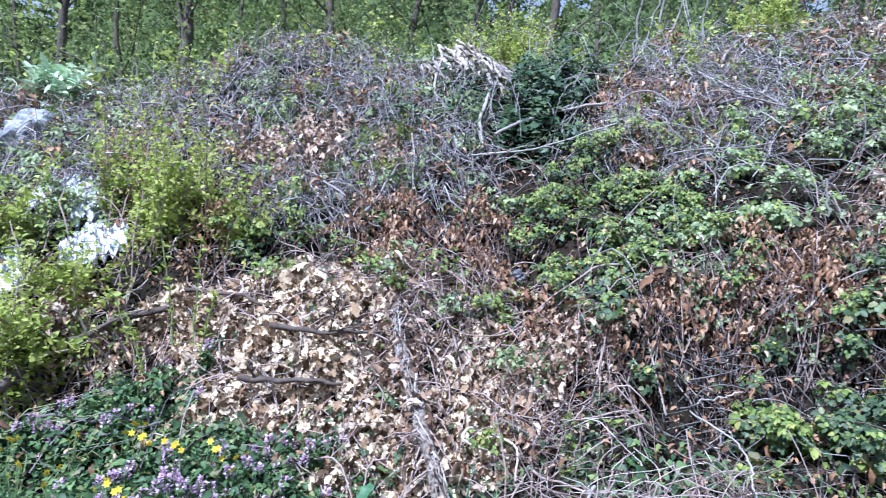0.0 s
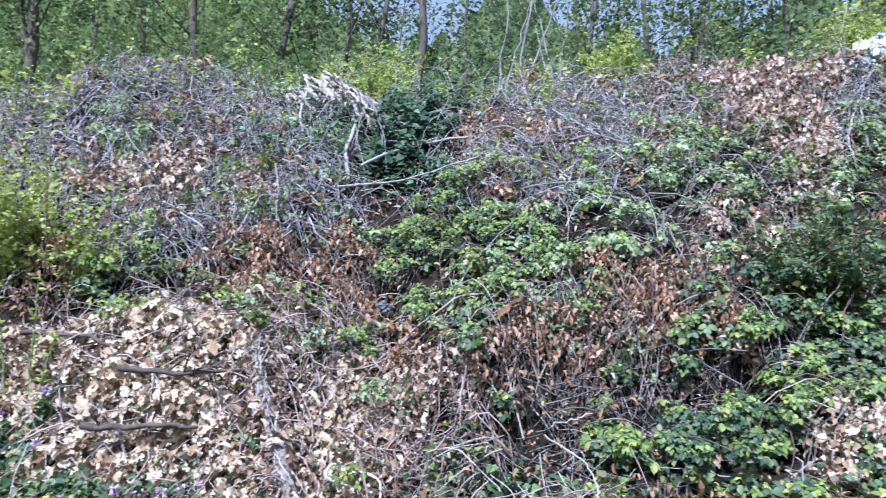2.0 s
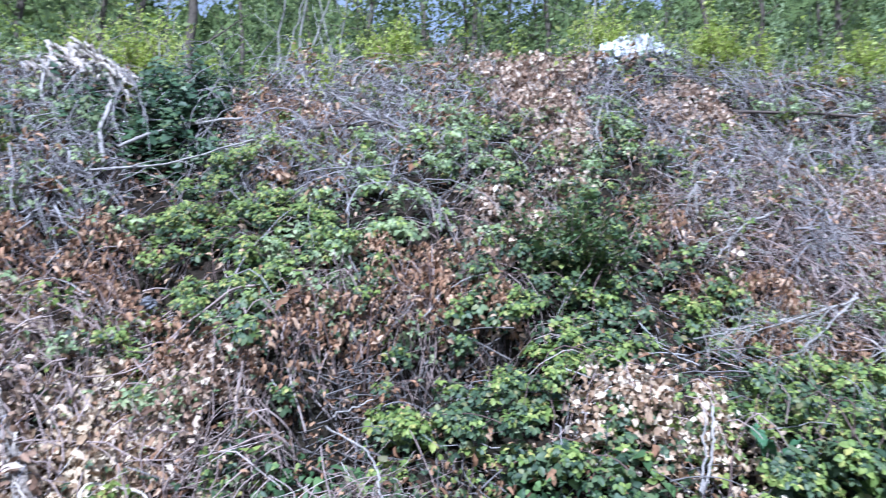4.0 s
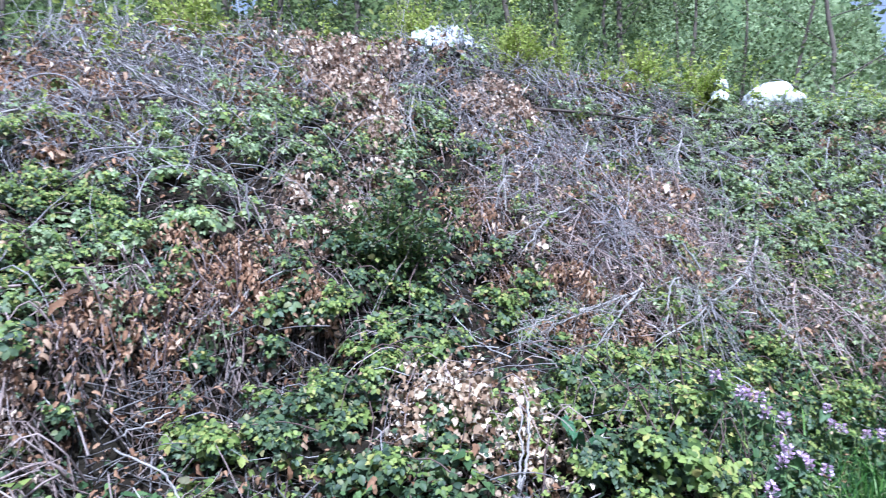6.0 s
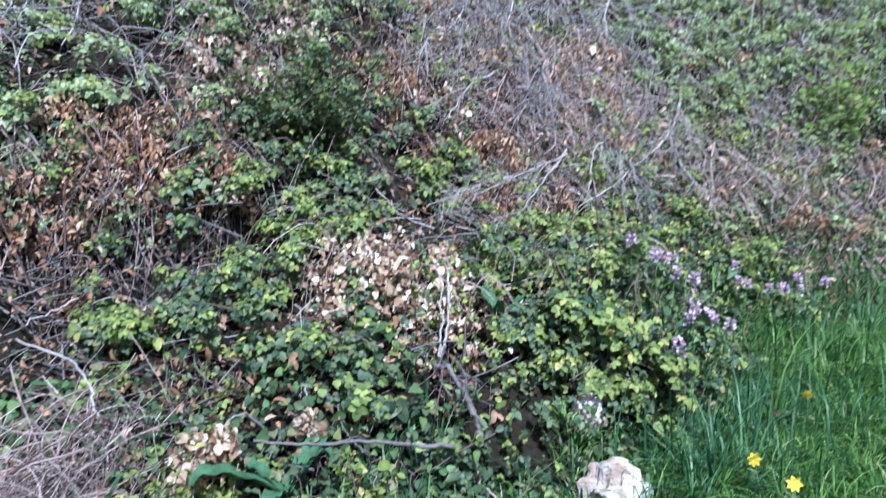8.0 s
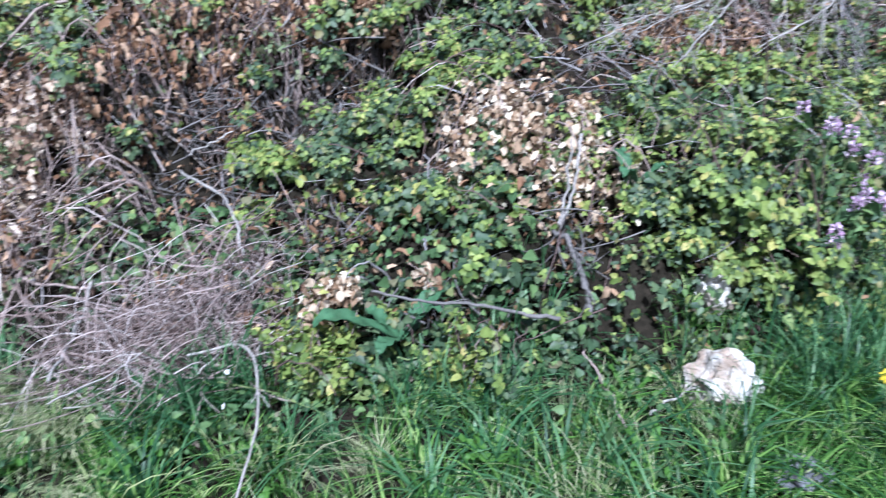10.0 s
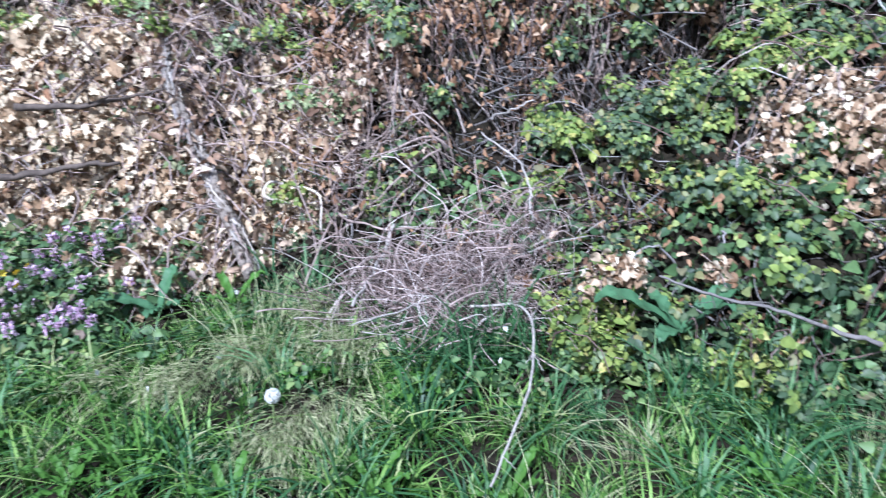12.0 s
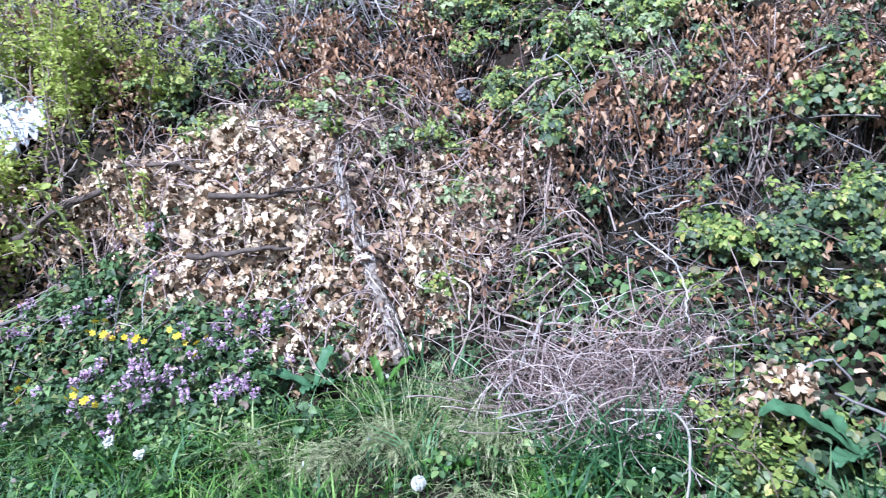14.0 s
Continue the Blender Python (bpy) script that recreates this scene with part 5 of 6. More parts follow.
for i in range(20):
    u = rng.random()
    x, y = -2.92 + 0.5 * u + rng.normal(0, 0.10), 5.2 - 0.55 * u + rng.normal(0, 0.10)
    if i > 14:
        x, y = -2.8 + rng.normal(0, 0.12), 4.35 + rng.normal(0, 0.15)
    sheet(x, y, rng.uniform(0.06, 0.14), rng.uniform(0.06, 0.12), rng.uniform(0.02, 0.14), i * 5 + 61, "crumpled white plastic film showing between shrubs", "white plastic between shrubs", 0.10, 0.03)
lump("plastic_scrap", 0.47, 4.78, (0.055, 0.03, 0.035), STONE_GREY, "dull grey plastic scrap caught in brambles", "litter", 0.0, 0.4, 11, 1.0, 0.22, 2.4)
lump("paper_scrap", -1.10, 2.72, (0.02, 0.017, 0.012), WHITE_PETAL, "crumpled white paper scrap in the grass", "litter", 0.0, 0.6, 16, 1.0, 0.10, 3.2)
lump("paper_scrap", -1.24, 2.78, (0.015, 0.014, 0.02), WHITE_PETAL, "crumpled white paper scrap in the grass", "litter", 0.0, 0.6, 17, 1.0, 0.12, 3.2)


def rag_heap():
    """Bleached rags and splintered bark lying over the ivy."""
    x, y = 0.06, 7.12
    z = float(surf(x, y))
    top = thing("bleached_rag_heap", (x, y, z), "heap of bleached torn rags and bark strips on the crest", "rags")
    for i in range(80):
        a = np.array([x + rng.uniform(-0.5, 0.42), y + rng.uniform(-0.25, 0.25), 0.0])
        a[2] = float(surf(a[0], a[1])) + rng.uniform(0.30, 0.48) - 0.35 * abs(a[0] - x)
        way = unit(np.array([rng.normal(0.9, 0.5), rng.normal(-0.3, 0.4), rng.normal(-0.35, 0.25)]))
        side = unit(np.cross(way, (0.1, -0.5, 1)))
        k, ln, w = 9, rng.uniform(0.08, 0.22), rng.uniform(0.02, 0.06)
        s = np.linspace(0, 1, k)
        mid = a + way * (ln * s)[:, None] + np.array([0, -0.05, 0.10]) * (np.sin(s * 5 + i) * 0.12)[:, None] - np.array([0, 0, 0.10]) * (s**2)[:, None]
        tw = rng.normal(0, 0.9)
        nz = np.cross(way, side)
        off = side * np.cos(tw * s)[:, None] + nz * np.sin(tw * s)[:, None]
        ww = (w * (1 - 0.5 * s) * (1 + rng.normal(0, 0.2, k)))[:, None]
        th = 0.004 * nz
        v = np.stack([mid - off * ww - th, mid + th * 3, mid + off * ww - th, mid - th * 3], 1).reshape(-1, 3)
        f = [(r * 4 + c, r * 4 + (c + 1) % 4, r * 4 + 4 + (c + 1) % 4, r * 4 + 4 + c) for r in range(k - 1) for c in range(4)]
        part("rag_strip", (v, np.array(f)), RAG if i % 3 else BARK_PALE, top)


rag_heap()

# ---------------------------------------------------------------- shrubs and single plants


def shrub(name, x, y, w, h, mat, n, size, label, shoots=26, blank_leaf=OVAL, lift=0.0, group="shrubs", z0=None):
    """Upright shoots in a clump, leafy along their length."""
    z = float(surf(x, y)) + lift if z0 is None else z0
    top = thing(name, (x, y, z), label, "shrub", group)
    k = 9
    s = np.linspace(0, 1, k)
    foot = np.array([x, y, z]) + np.concatenate([rng.normal(0, w * 0.28, (shoots, 2)), np.zeros((shoots, 1))], 1)
    foot[:, 2] = np.minimum(foot[:, 2], surf(foot[:, 0], foot[:, 1]) if z0 is None else z)
    tip = np.concatenate([rng.normal(0, w * 0.48, (shoots, 2)), (h * rng.uniform(0.45, 1.05, shoots))[:, None]], 1) + np.array([x, y, z])
    p = foot[:, None] + (tip - foot)[:, None] * s[None, :, None] + np.cumsum(rng.normal(0, 0.012, (shoots, k, 3)), 1)
    for q in p:
        part("shoot", tubes(q[None], 0.006, 0.002, 4), TWIG_BROWN, top)
    n, size = int(n * 1.7), size * 0.72
    a, u = rng.integers(0, shoots, n), 1 - 0.85 * rng.random(n) ** 0.7
    lo = np.clip((u * (k - 1)).astype(int), 0, k - 2)
    fr = (u * (k - 1) - lo)[:, None]
    at = p[a, lo] * (1 - fr) + p[a, lo + 1] * fr + rng.normal(0, 0.035, (n, 3)) * (w / 0.6)
    al = sway(n, 0.35)
    part("leaves", strew(blank_leaf, at, al, sway(n, 1.2), size * rng.lognormal(0, 0.3, n)), mat, top)
    return top


shrub("green_shrub", -2.02, 4.95, 0.62, 0.95, LEAF_SHRUB, 2600, 0.045, "young yellow-green leafy shrub on the bank", 46)
shrub("green_shrub", -1.55, 5.0, 0.42, 0.55, LEAF_SHRUB, 1100, 0.042, "young yellow-green leafy shrub on the bank", 26)
shrub("green_shrub", -2.35, 5.05, 0.38, 1.4, LEAF_SHRUB, 1000, 0.04, "tall thin shrub with pale yellow new leaves", 18)
shrub("green_shrub", -2.5, 4.0, 0.70, 0.72, LEAF_SHRUB, 3200, 0.048, "yellow-green shrub beside white plastic", 40)
shrub("green_shrub", -2.45, 4.45, 0.40, 0.36, LEAF_SHRUB, 1300, 0.042, "low green shrub beside white plastic", 26)
shrub("green_shrub", -3.05, 4.6, 0.6, 0.9, LEAF_SHRUB, 2200, 0.048, "yellow-green shrub at the edge of the bank", 30)
shrub("silver_shrub", -3.62, 6.25, 0.30, 0.50, LEAF_SILVER, 800, 0.15, "bushy plant with pale silvery green leaves", 26, SLIM)
for az, w, h, n, back in ((4.6, 0.55, 0.85, 1700, 0.25), (0.8, 0.30, 0.7, 600, 0.5), (25.6, 0.50, 0.9, 2600, 0.4), (43.0, 0.4, 1.0, 1300, 0.5), (51.3, 0.55, 0.85, 3400, 0.2), (54.5, 0.35, 0.7, 1300, 0.3), (61.6, 0.4, 0.7, 1700, 0.2), (66.2, 0.42, 0.8, 2400, 0.2)):
    far = float(np.interp(az, CREST[0], CREST[1])) + back
    shrub("green_shrub", EYE0[0] + far * math.sin(radians(az)), EYE0[1] + far * math.cos(radians(az)), w, h, LEAF_SHRUB, n, 0.055, "bright yellow-green bush on the crest", 34, LEAFLET)
shrub("green_shrub", 10.2, 2.75, 0.8, 0.65, LEAF_SHRUB, 2000, 0.055, "yellow-green bush beside a white bag", 36)
shrub("green_shrub", 11.2, 1.9, 1.0, 0.9, LEAF_SHRUB, 2400, 0.055, "yellow-green bush on the slope", 40)
shrub("green_shrub", 7.9, 1.5, 0.66, 1.3, LEAF_LIME, 900, 0.07, "tall bright green shrub at the end of the bank", 30)
shrub("green_shrub", -1.75, 6.55, 0.26, 0.42, LEAF_PALE, 500, 0.04, "small grey-green shrub among twigs", 16)
shrub("green_shrub", -0.6, 7.9, 0.5, 0.3, LEAF_SHRUB, 260, 0.04, "sparse yellow-green shoots among dead twigs", 16)
shrub("green_shrub", -2.0, 8.0, 0.6, 0.45, LEAF_SHRUB, 420, 0.045, "sparse yellow-green shoots among dead twigs", 18)
leafy("bramble_bush", (3.1, 1.62, 0.3, 0.14), BRAMBLE_LEAF, LEAF_FRESH, 1000, 0.042, 0.62, "tall yellow-green bramble beside purple flowers", "bramble", "brambles on the bank", 10, CANE, 0.0, 0.9)
shrub("rounded_bush", 3.22, 3.88, 0.56, 0.62, LEAF_BUSH, 3600, 0.050, "rounded dark green bush on the bank", 60)
shrub("green_shrub", 1.24, 2.27, 0.20, 0.40, LEAF_FRESH, 800, 0.044, "small yellow-green shrub at the foot of the bank", 18)
shrub("green_shrub", 1.73, 1.97, 0.17, 0.38, LEAF_FRESH, 480, 0.044, "small yellow-green shrub at the foot of the bank", 12)


def stalk(x, y, h, lean):
    z = float(surf(x, y))
    s = np.linspace(0, 1, 14)
    p = np.array([x, y, z]) + np.stack([lean * s**1.3, -0.1 * s, h * s], 1) + rng.normal(0, 0.004, (14, 3))
    top = thing("weed_stalk", (x, y, z), "tall thin green weed stalk", "weed", "tall weed stalks")
    part("stem", tubes(p[None], 0.007, 0.003, 6), STEM_GREEN, top)
    n = 36
    at = p[rng.integers(2, 14, n)]
    part("leaves", strew(SLIM, at, sway(n, 0.7), sway(n, 1.0), 0.045), LEAF_SHRUB, top)


for row in ((-1.63, 4.20, 0.85, -0.12), (-1.52, 4.18, 0.72, 0.02), (-1.78, 4.18, 0.62, -0.22), (-1.70, 4.02, 0.5, -0.12), (-1.45, 4.1, 0.45, 0.08)):
    stalk(*row)


def dead_nettle(h, leaves, heads, petal=0.021):
    """A square-stemmed plant with pairs of heart-shaped leaves and whorls of purple flowers at its tips."""
    top = thing("dead_nettle", (0, 0, -20), "purple-flowering dead-nettle with heart-shaped leaves", "wildflower", "dead-nettles")
    k = 8
    s = np.linspace(0, 1, k)
    stems = []
    for i in range(heads + 2):
        tip = np.array([rng.normal(0, 0.07), rng.normal(0, 0.07), h * rng.uniform(0.65, 1.0)])
        stems.append(np.array([0, 0, -20.0]) + tip * s[:, None] + rng.normal(0, 0.003, (k, 3)))
    stems = np.array(stems)
    for stem in stems:
        part("stem", tubes(stem[None], 0.003, 0.002, 4), STEM_GREEN, top)
    at = stems[rng.integers(0, len(stems), leaves), rng.integers(1, k, leaves)] + rng.normal(0, 0.012, (leaves, 3))
    part("leaves", strew(NETTLE_LEAF, at, sway(leaves, -0.1), sway(leaves, 1.5), 0.042 * rng.lognormal(0, 0.25, leaves)), LEAF_NETTLE, top)
    for i in range(heads):
        m = 42
        ring, th = np.arange(m) % 3, rng.random(m) * 2 * np.pi
        off = np.stack([np.cos(th), np.sin(th), rng.normal(0.5, 0.3, m)], 1)
        at = stems[i, -1] + (off * (0.007 + 0.003 * ring)[:, None] + np.stack([0 * th, 0 * th, 0.018 - 0.022 * ring], 1)) * petal / 0.021
        part("flower_head", strew(OVAL, at, off, sway(m, 0.6), petal * rng.uniform(0.7, 1.2, m)), PURPLE, top, "whorls of pale purple flowers")
    return top


kinds = [dead_nettle(0.26, 50, 1, 0.020), dead_nettle(0.23, 46, 2, 0.019), dead_nettle(0.56, 80, 3, 0.022), dead_nettle(0.18, 60, 0)]
used = set()
for row, count, order in zip(NETTLE, (62, 32, 20, 5, 3, 24), ((0, 3, 1, 3), (1, 3, 0, 3), (0, 3, 1, 3), (2,), (2,), (1, 0, 3))):
    px, py, _ = spots(*row, count)
    for i in range(count):
        src = kinds[order[i % len(order)]]
        m = pose(px[i], py[i], float(surf(px[i], py[i])) - 0.01, rng.normal(0, 6), rng.normal(0, 6), rng.uniform(0, 360))
        if src.name in used:
            copy_thing(src, m)
        else:
            used.add(src.name)
            src.matrix_basis = m


def little_flower(name, h, petals, size, mat, label, heads, group):
    top = thing(name, (0, 0, -30), label, "wildflower", group)
    s = np.linspace(0, 1, 6)[:, None]
    stems = np.array([np.array([0, 0, -30.0]) + np.array([rng.normal(0, 0.022), rng.normal(0, 0.022), h * rng.uniform(0.8, 1.05)]) * s for _ in range(heads)])
    for stem in stems:
        part("stem", tubes(stem[None], 0.002, 0.0015, 4), STEM_GREEN, top)
    n = 12
    part("leaves", strew(SLIM, stems[rng.integers(0, heads, n), rng.integers(0, 5, n)], sway(n, 0.3), sway(n, 1.0), 0.04), LEAF_NETTLE, top)
    for i in range(heads):
        th = np.arange(petals) * 2 * np.pi / petals + rng.random()
        al = np.stack([np.cos(th), 0.5 * np.sin(th) - 0.25, np.sin(th)], 1)
        up = np.tile((0.0, -0.8, 0.6), (petals, 1))
        part("flower", strew(OVAL, np.repeat(stems[i, -1:], petals, 0), al, up, size), mat, top)
    return top


def flowers(src, places, tilt=8):
    for i, (x, y) in enumerate(places):
        m = pose(x, y, float(surf(x, y)), rng.normal(0, tilt), rng.normal(0, tilt), rng.uniform(0, 360))
        if i:
            copy_thing(src, m)
        else:
            src.matrix_basis = m


flowers(little_flower("yellow_flower", 0.31, 6, 0.018, YELLOW, "small bright yellow flowers on thin stems", 4, "yellow flowers"), [(-1.30, 3.38), (-1.46, 3.40), (-1.18, 3.36), (-1.0, 3.32), (-1.62, 3.5), (-1.47, 2.98), (-1.40, 2.92), (-1.86, 3.08), (-1.80, 3.4), (-2.05, 3.3), (-1.7, 3.02)])
flowers(little_flower("yellow_flower", 0.30, 7, 0.03, YELLOW, "bright yellow flower standing in the grass", 1, "yellow flowers"), [(3.62, 0.82), (2.62, 0.72), (2.75, 0.80)])
flowers(little_flower("daisy", 0.24, 8, 0.012, WHITE_PETAL, "small white daisy in the grass", 1, "daisies"), [(-0.2, 2.95), (-0.28, 2.9), (-0.4, 2.75), (-0.15, 2.5), (0.1, 2.9), (-0.05, 3.02), (-0.6, 2.6), (0.95, 2.4), (0.85, 2.15), (-0.3, 2.35)])


def dandelion_clock(x, y, h):
    z = float(surf(x, y))
    top = thing("dandelion_clock", (x, y, z), "white dandelion seed head on a bare stem", "dandelion")
    s = np.linspace(0, 1, 8)
    part("stem", tubes((np.array([x, y, z]) + np.stack([0.02 * s, 0.01 * s * s, h * s], 1))[None], 0.003, 0.0025, 6), STEM_GREEN, top)
    c = np.array([x + 0.02, y + 0.01, z + h])
    d = unit(rng.normal(0, 1, (260, 3)))
    rays = np.stack([c + d * 0.004, c + d * 0.024], 1)
    part("seed_head", tubes(rays, 0.0006, 0.0012, 3), WHITE_PETAL, top)
    n = 5
    tuft = np.repeat(c + d * 0.022, n, 0)
    part("down", strew(CHIP, tuft, unit(rng.normal(0, 1, (260 * n, 3)) + np.repeat(d, n, 0)), np.repeat(d, n, 0), 0.007), WHITE_PETAL, top)


dandelion_clock(0.04, 2.25, 0.205)


def dock(x, y, rows, label, mat=LEAF_DOCK, lift=0.10, name="dock_plant", group="dock plants"):
    """A rosette of long broad leaves; rows: heading, length, width, rise."""
    z = float(surf(x, y))
    top = thing(name, (x, y, z), label, "weed", group)
    for turn, ln, w, rise in rows:
        a, b = 15, 7
        s, c = np.meshgrid(np.linspace(0, 1, a), np.linspace(-1, 1, b), indexing="ij")
        half = w * np.sin(np.pi * np.clip(s * 0.93 + 0.05, 0, 1)) ** 0.7 * (1 - 0.25 * s)
        dx = np.array([math.cos(radians(turn)), math.sin(radians(turn))])
        out, side = ln * np.sin(s * 1.35) / 1.0, c * half
        up = rise * np.sin(s * 2.1) * ln + np.abs(c) * half * 0.35 + 0.008 * np.sin(s * 23 + c * 2)
        v = np.stack([x + dx[0] * out - dx[1] * side, y + dx[1] * out + dx[0] * side, z + lift + up], -1)
        q = np.array([(i * b + j, i * b + j + 1, (i + 1) * b + j + 1, (i + 1) * b + j) for i in range(a - 1) for j in range(b - 1)])
        vv = v.reshape(-1, 3)
        part("leaf", join((vv, q), (vv - (0, 0, 0.0015), q[:, ::-1])), mat, top, smooth=True)


dock(-0.44, 3.2, ((178, 0.26, 0.042, 0.36), (48, 0.16, 0.036, 0.95), (-35, 0.13, 0.03, 0.4), (250, 0.12, 0.03, 0.3)), "dock with broad blue-green leaves at the foot of the bank")
dock(-0.10, 3.14, ((20, 0.17, 0.024, 0.7), (120, 0.12, 0.024, 1.0), (200, 0.12, 0.024, 0.6), (300, 0.12, 0.022, 0.5)), "dock with broad fresh green leaves beside a log", LEAF_WEED)
dock(1.62, 2.22, ((168, 0.36, 0.06, 0.5), (8, 0.26, 0.05, 0.5), (125, 0.16, 0.04, 0.7), (215, 0.22, 0.045, 0.35), (300, 0.2, 0.025, 0.9)), "dock with long broad green leaves among brambles", lift=0.2)
dock(2.75, 2.0, ((200, 0.16, 0.04, 0.9), (320, 0.14, 0.035, 0.9), (80, 0.15, 0.04, 1.1)), "dock with fresh green leaves among brambles")

for x, y in ((-0.49, 2.28), (-0.62, 2.2), (-0.40, 2.12), (-0.1, 1.95), (0.35, 1.9), (0.55, 2.3), (-0.95, 2.45), (-0.12, 3.0), (0.75, 1.75), (1.55, 1.55), (1.95, 1.2), (2.2, 1.5), (-1.3, 2.6), (0.2, 2.55)):
    turns = np.arange(7) * 51 + rng.uniform(0, 50)
    dock(x, y, [(float(a), rng.uniform(0.09, 0.15), rng.uniform(0.012, 0.020), rng.uniform(0.4, 0.9)) for a in turns], "leafy rosette of a bright green weed in the grass", LEAF_WEED, 0.03, "weed_rosette", "weed rosettes")

# ---------------------------------------------------------------- grass


def blades(x, y, h, w, bend, mat, name, label, k=5, way=None):
    """Grass blades that taper and bow over, each along its own heading (way)."""
    n = len(x)
    th = rng.random(n) * 2 * np.pi if way is None else way
    s = np.linspace(0, 1, k)
    d = np.stack([np.cos(th), np.sin(th)], 1)
    hh, bb = h * rng.lognormal(-0.05, 0.25, n), bend * rng.uniform(0.15, 1.3, n)
    out = (hh * bb)[:, None] * (0.12 * s + 0.88 * s**2.4)
    rise = hh[:, None] * (s - 0.52 * bb[:, None] * s**2.8)
    mid = np.stack([x[:, None] + d[:, :1] * out, y[:, None] + d[:, 1:] * out, surf(x, y)[:, None] + np.maximum(rise, 0.004)], -1)
    side = np.stack([-d[:, 1], d[:, 0], np.zeros(n)], 1)[:, None] * (w * rng.uniform(0.6, 1.3, n)[:, None] * (1 - s**1.8 * 0.95))[..., None]
    v = np.stack([mid - side, mid + side], 2).reshape(-1, 3)
    i = np.arange(k - 1) * 2
    q = np.stack([i, i + 1, i + 3, i + 2], 1)
    f = q[None] + (np.arange(n) * 2 * k)[:, None, None]
    lone(name, (v, f.reshape(-1, 4)), mat, label, "grass", kind="stuff")


def verge():
    """Ragged tussocks of many sizes whose blades fall outwards, with dark gaps between them."""
    m = 1750
    cx, cy = rng.uniform(-2.9, 6.5, m), rng.uniform(0.8, 3.5, m)
    edge = np.interp(cx, EDGE_X, EDGE_Y) + 0.10 * np.sin(5 * cx) + rng.normal(0, 0.07, m)
    ok = (cy < edge) & (np.hypot(cx - 0.1, cy - 0.2) > 0.7) & (np.hypot(cx - 0.05, cy - 2.17) > 0.10) & (np.hypot((cx - 1.33) / 0.40, (cy - 2.28) / 0.24) > 1) & (np.hypot((cx + 0.95) / 0.45, (cy - 3.1) / 0.2) > 1)
    cx, cy = cx[ok], cy[ok]
    m = len(cx)
    size = rng.lognormal(0, 0.26, m)
    u = rng.random(m)
    lean = rng.random(m) * 2 * np.pi
    for lo, hi, count, h, w, bend, mat, label in (
        (0, 0.48, 42, 0.115, 0.0042, 1.1, GRASS, "short fresh green verge grass"),
        (0.48, 0.74, 36, 0.165, 0.0054, 1.25, GRASS, "longer bending green verge grass"),
        (0.74, 0.90, 26, 0.20, 0.0066, 1.25, GRASS_BLUE, "long blue-green verge grass"),
        (0.90, 1.0, 50, 0.18, 0.0018, 1.3, GRASS_DRY, "thin pale seeding verge grass"),
    ):
        src = np.repeat(np.flatnonzero((u >= lo) & (u < hi)), count)
        dx, dy = rng.normal(0, 0.040, len(src)) * size[src], rng.normal(0, 0.040, len(src)) * size[src]
        way = np.arctan2(dy + 0.02 * np.sin(lean[src]), dx + 0.02 * np.cos(lean[src])) + rng.normal(0, 0.5, len(src))
        blades(cx[src] + dx, cy[src] + dy, h * size[src], w, bend, mat, "grass", label, 5, way)


def fountain(x, y, n, h, heading, spread, label):
    """Fine seeding grass that flops over to one side, with a pale feathery head on each stem."""
    px, py = rng.normal(x, 0.06, n), rng.normal(y, 0.05, n)
    way = radians(heading) + rng.normal(0, spread, n)
    hh, k = h * rng.lognormal(0, 0.15, n), 8
    s = np.linspace(0, 1, k)
    out, rise = hh[:, None] * (0.2 * s + 0.55 * s**2), hh[:, None] * (1.25 * s - 0.95 * s**2.4) * rng.uniform(0.8, 1.2, n)[:, None]
    p = np.stack([px[:, None] + np.cos(way)[:, None] * out, py[:, None] + np.sin(way)[:, None] * out, surf(px, py)[:, None] + np.maximum(rise, 0.01)], -1)
    top = thing("seeding_grass", (x, y, float(surf(x, y))), label, "grass", "seeding grass tufts")
    tagged(part("stalks", tubes(p, 0.0011, 0.0006, 3), GRASS_DRY, top), kind="stuff")
    m = 20
    i, j = np.repeat(np.arange(n), m), rng.integers(4, k, n * m)
    at = p[i, j] + rng.normal(0, 0.004, (n * m, 3))
    tip = unit(p[i, np.minimum(j + 1, k - 1)] - p[i, j - 1] + rng.normal(0, 0.012, (n * m, 3)))
    tagged(part("seed_heads", strew(SEED, at, tip, sway(n * m, 0.5), 0.022 * rng.lognormal(0, 0.3, n * m)), GRASS_DRY, top, "feathery pale seed heads"), kind="stuff")


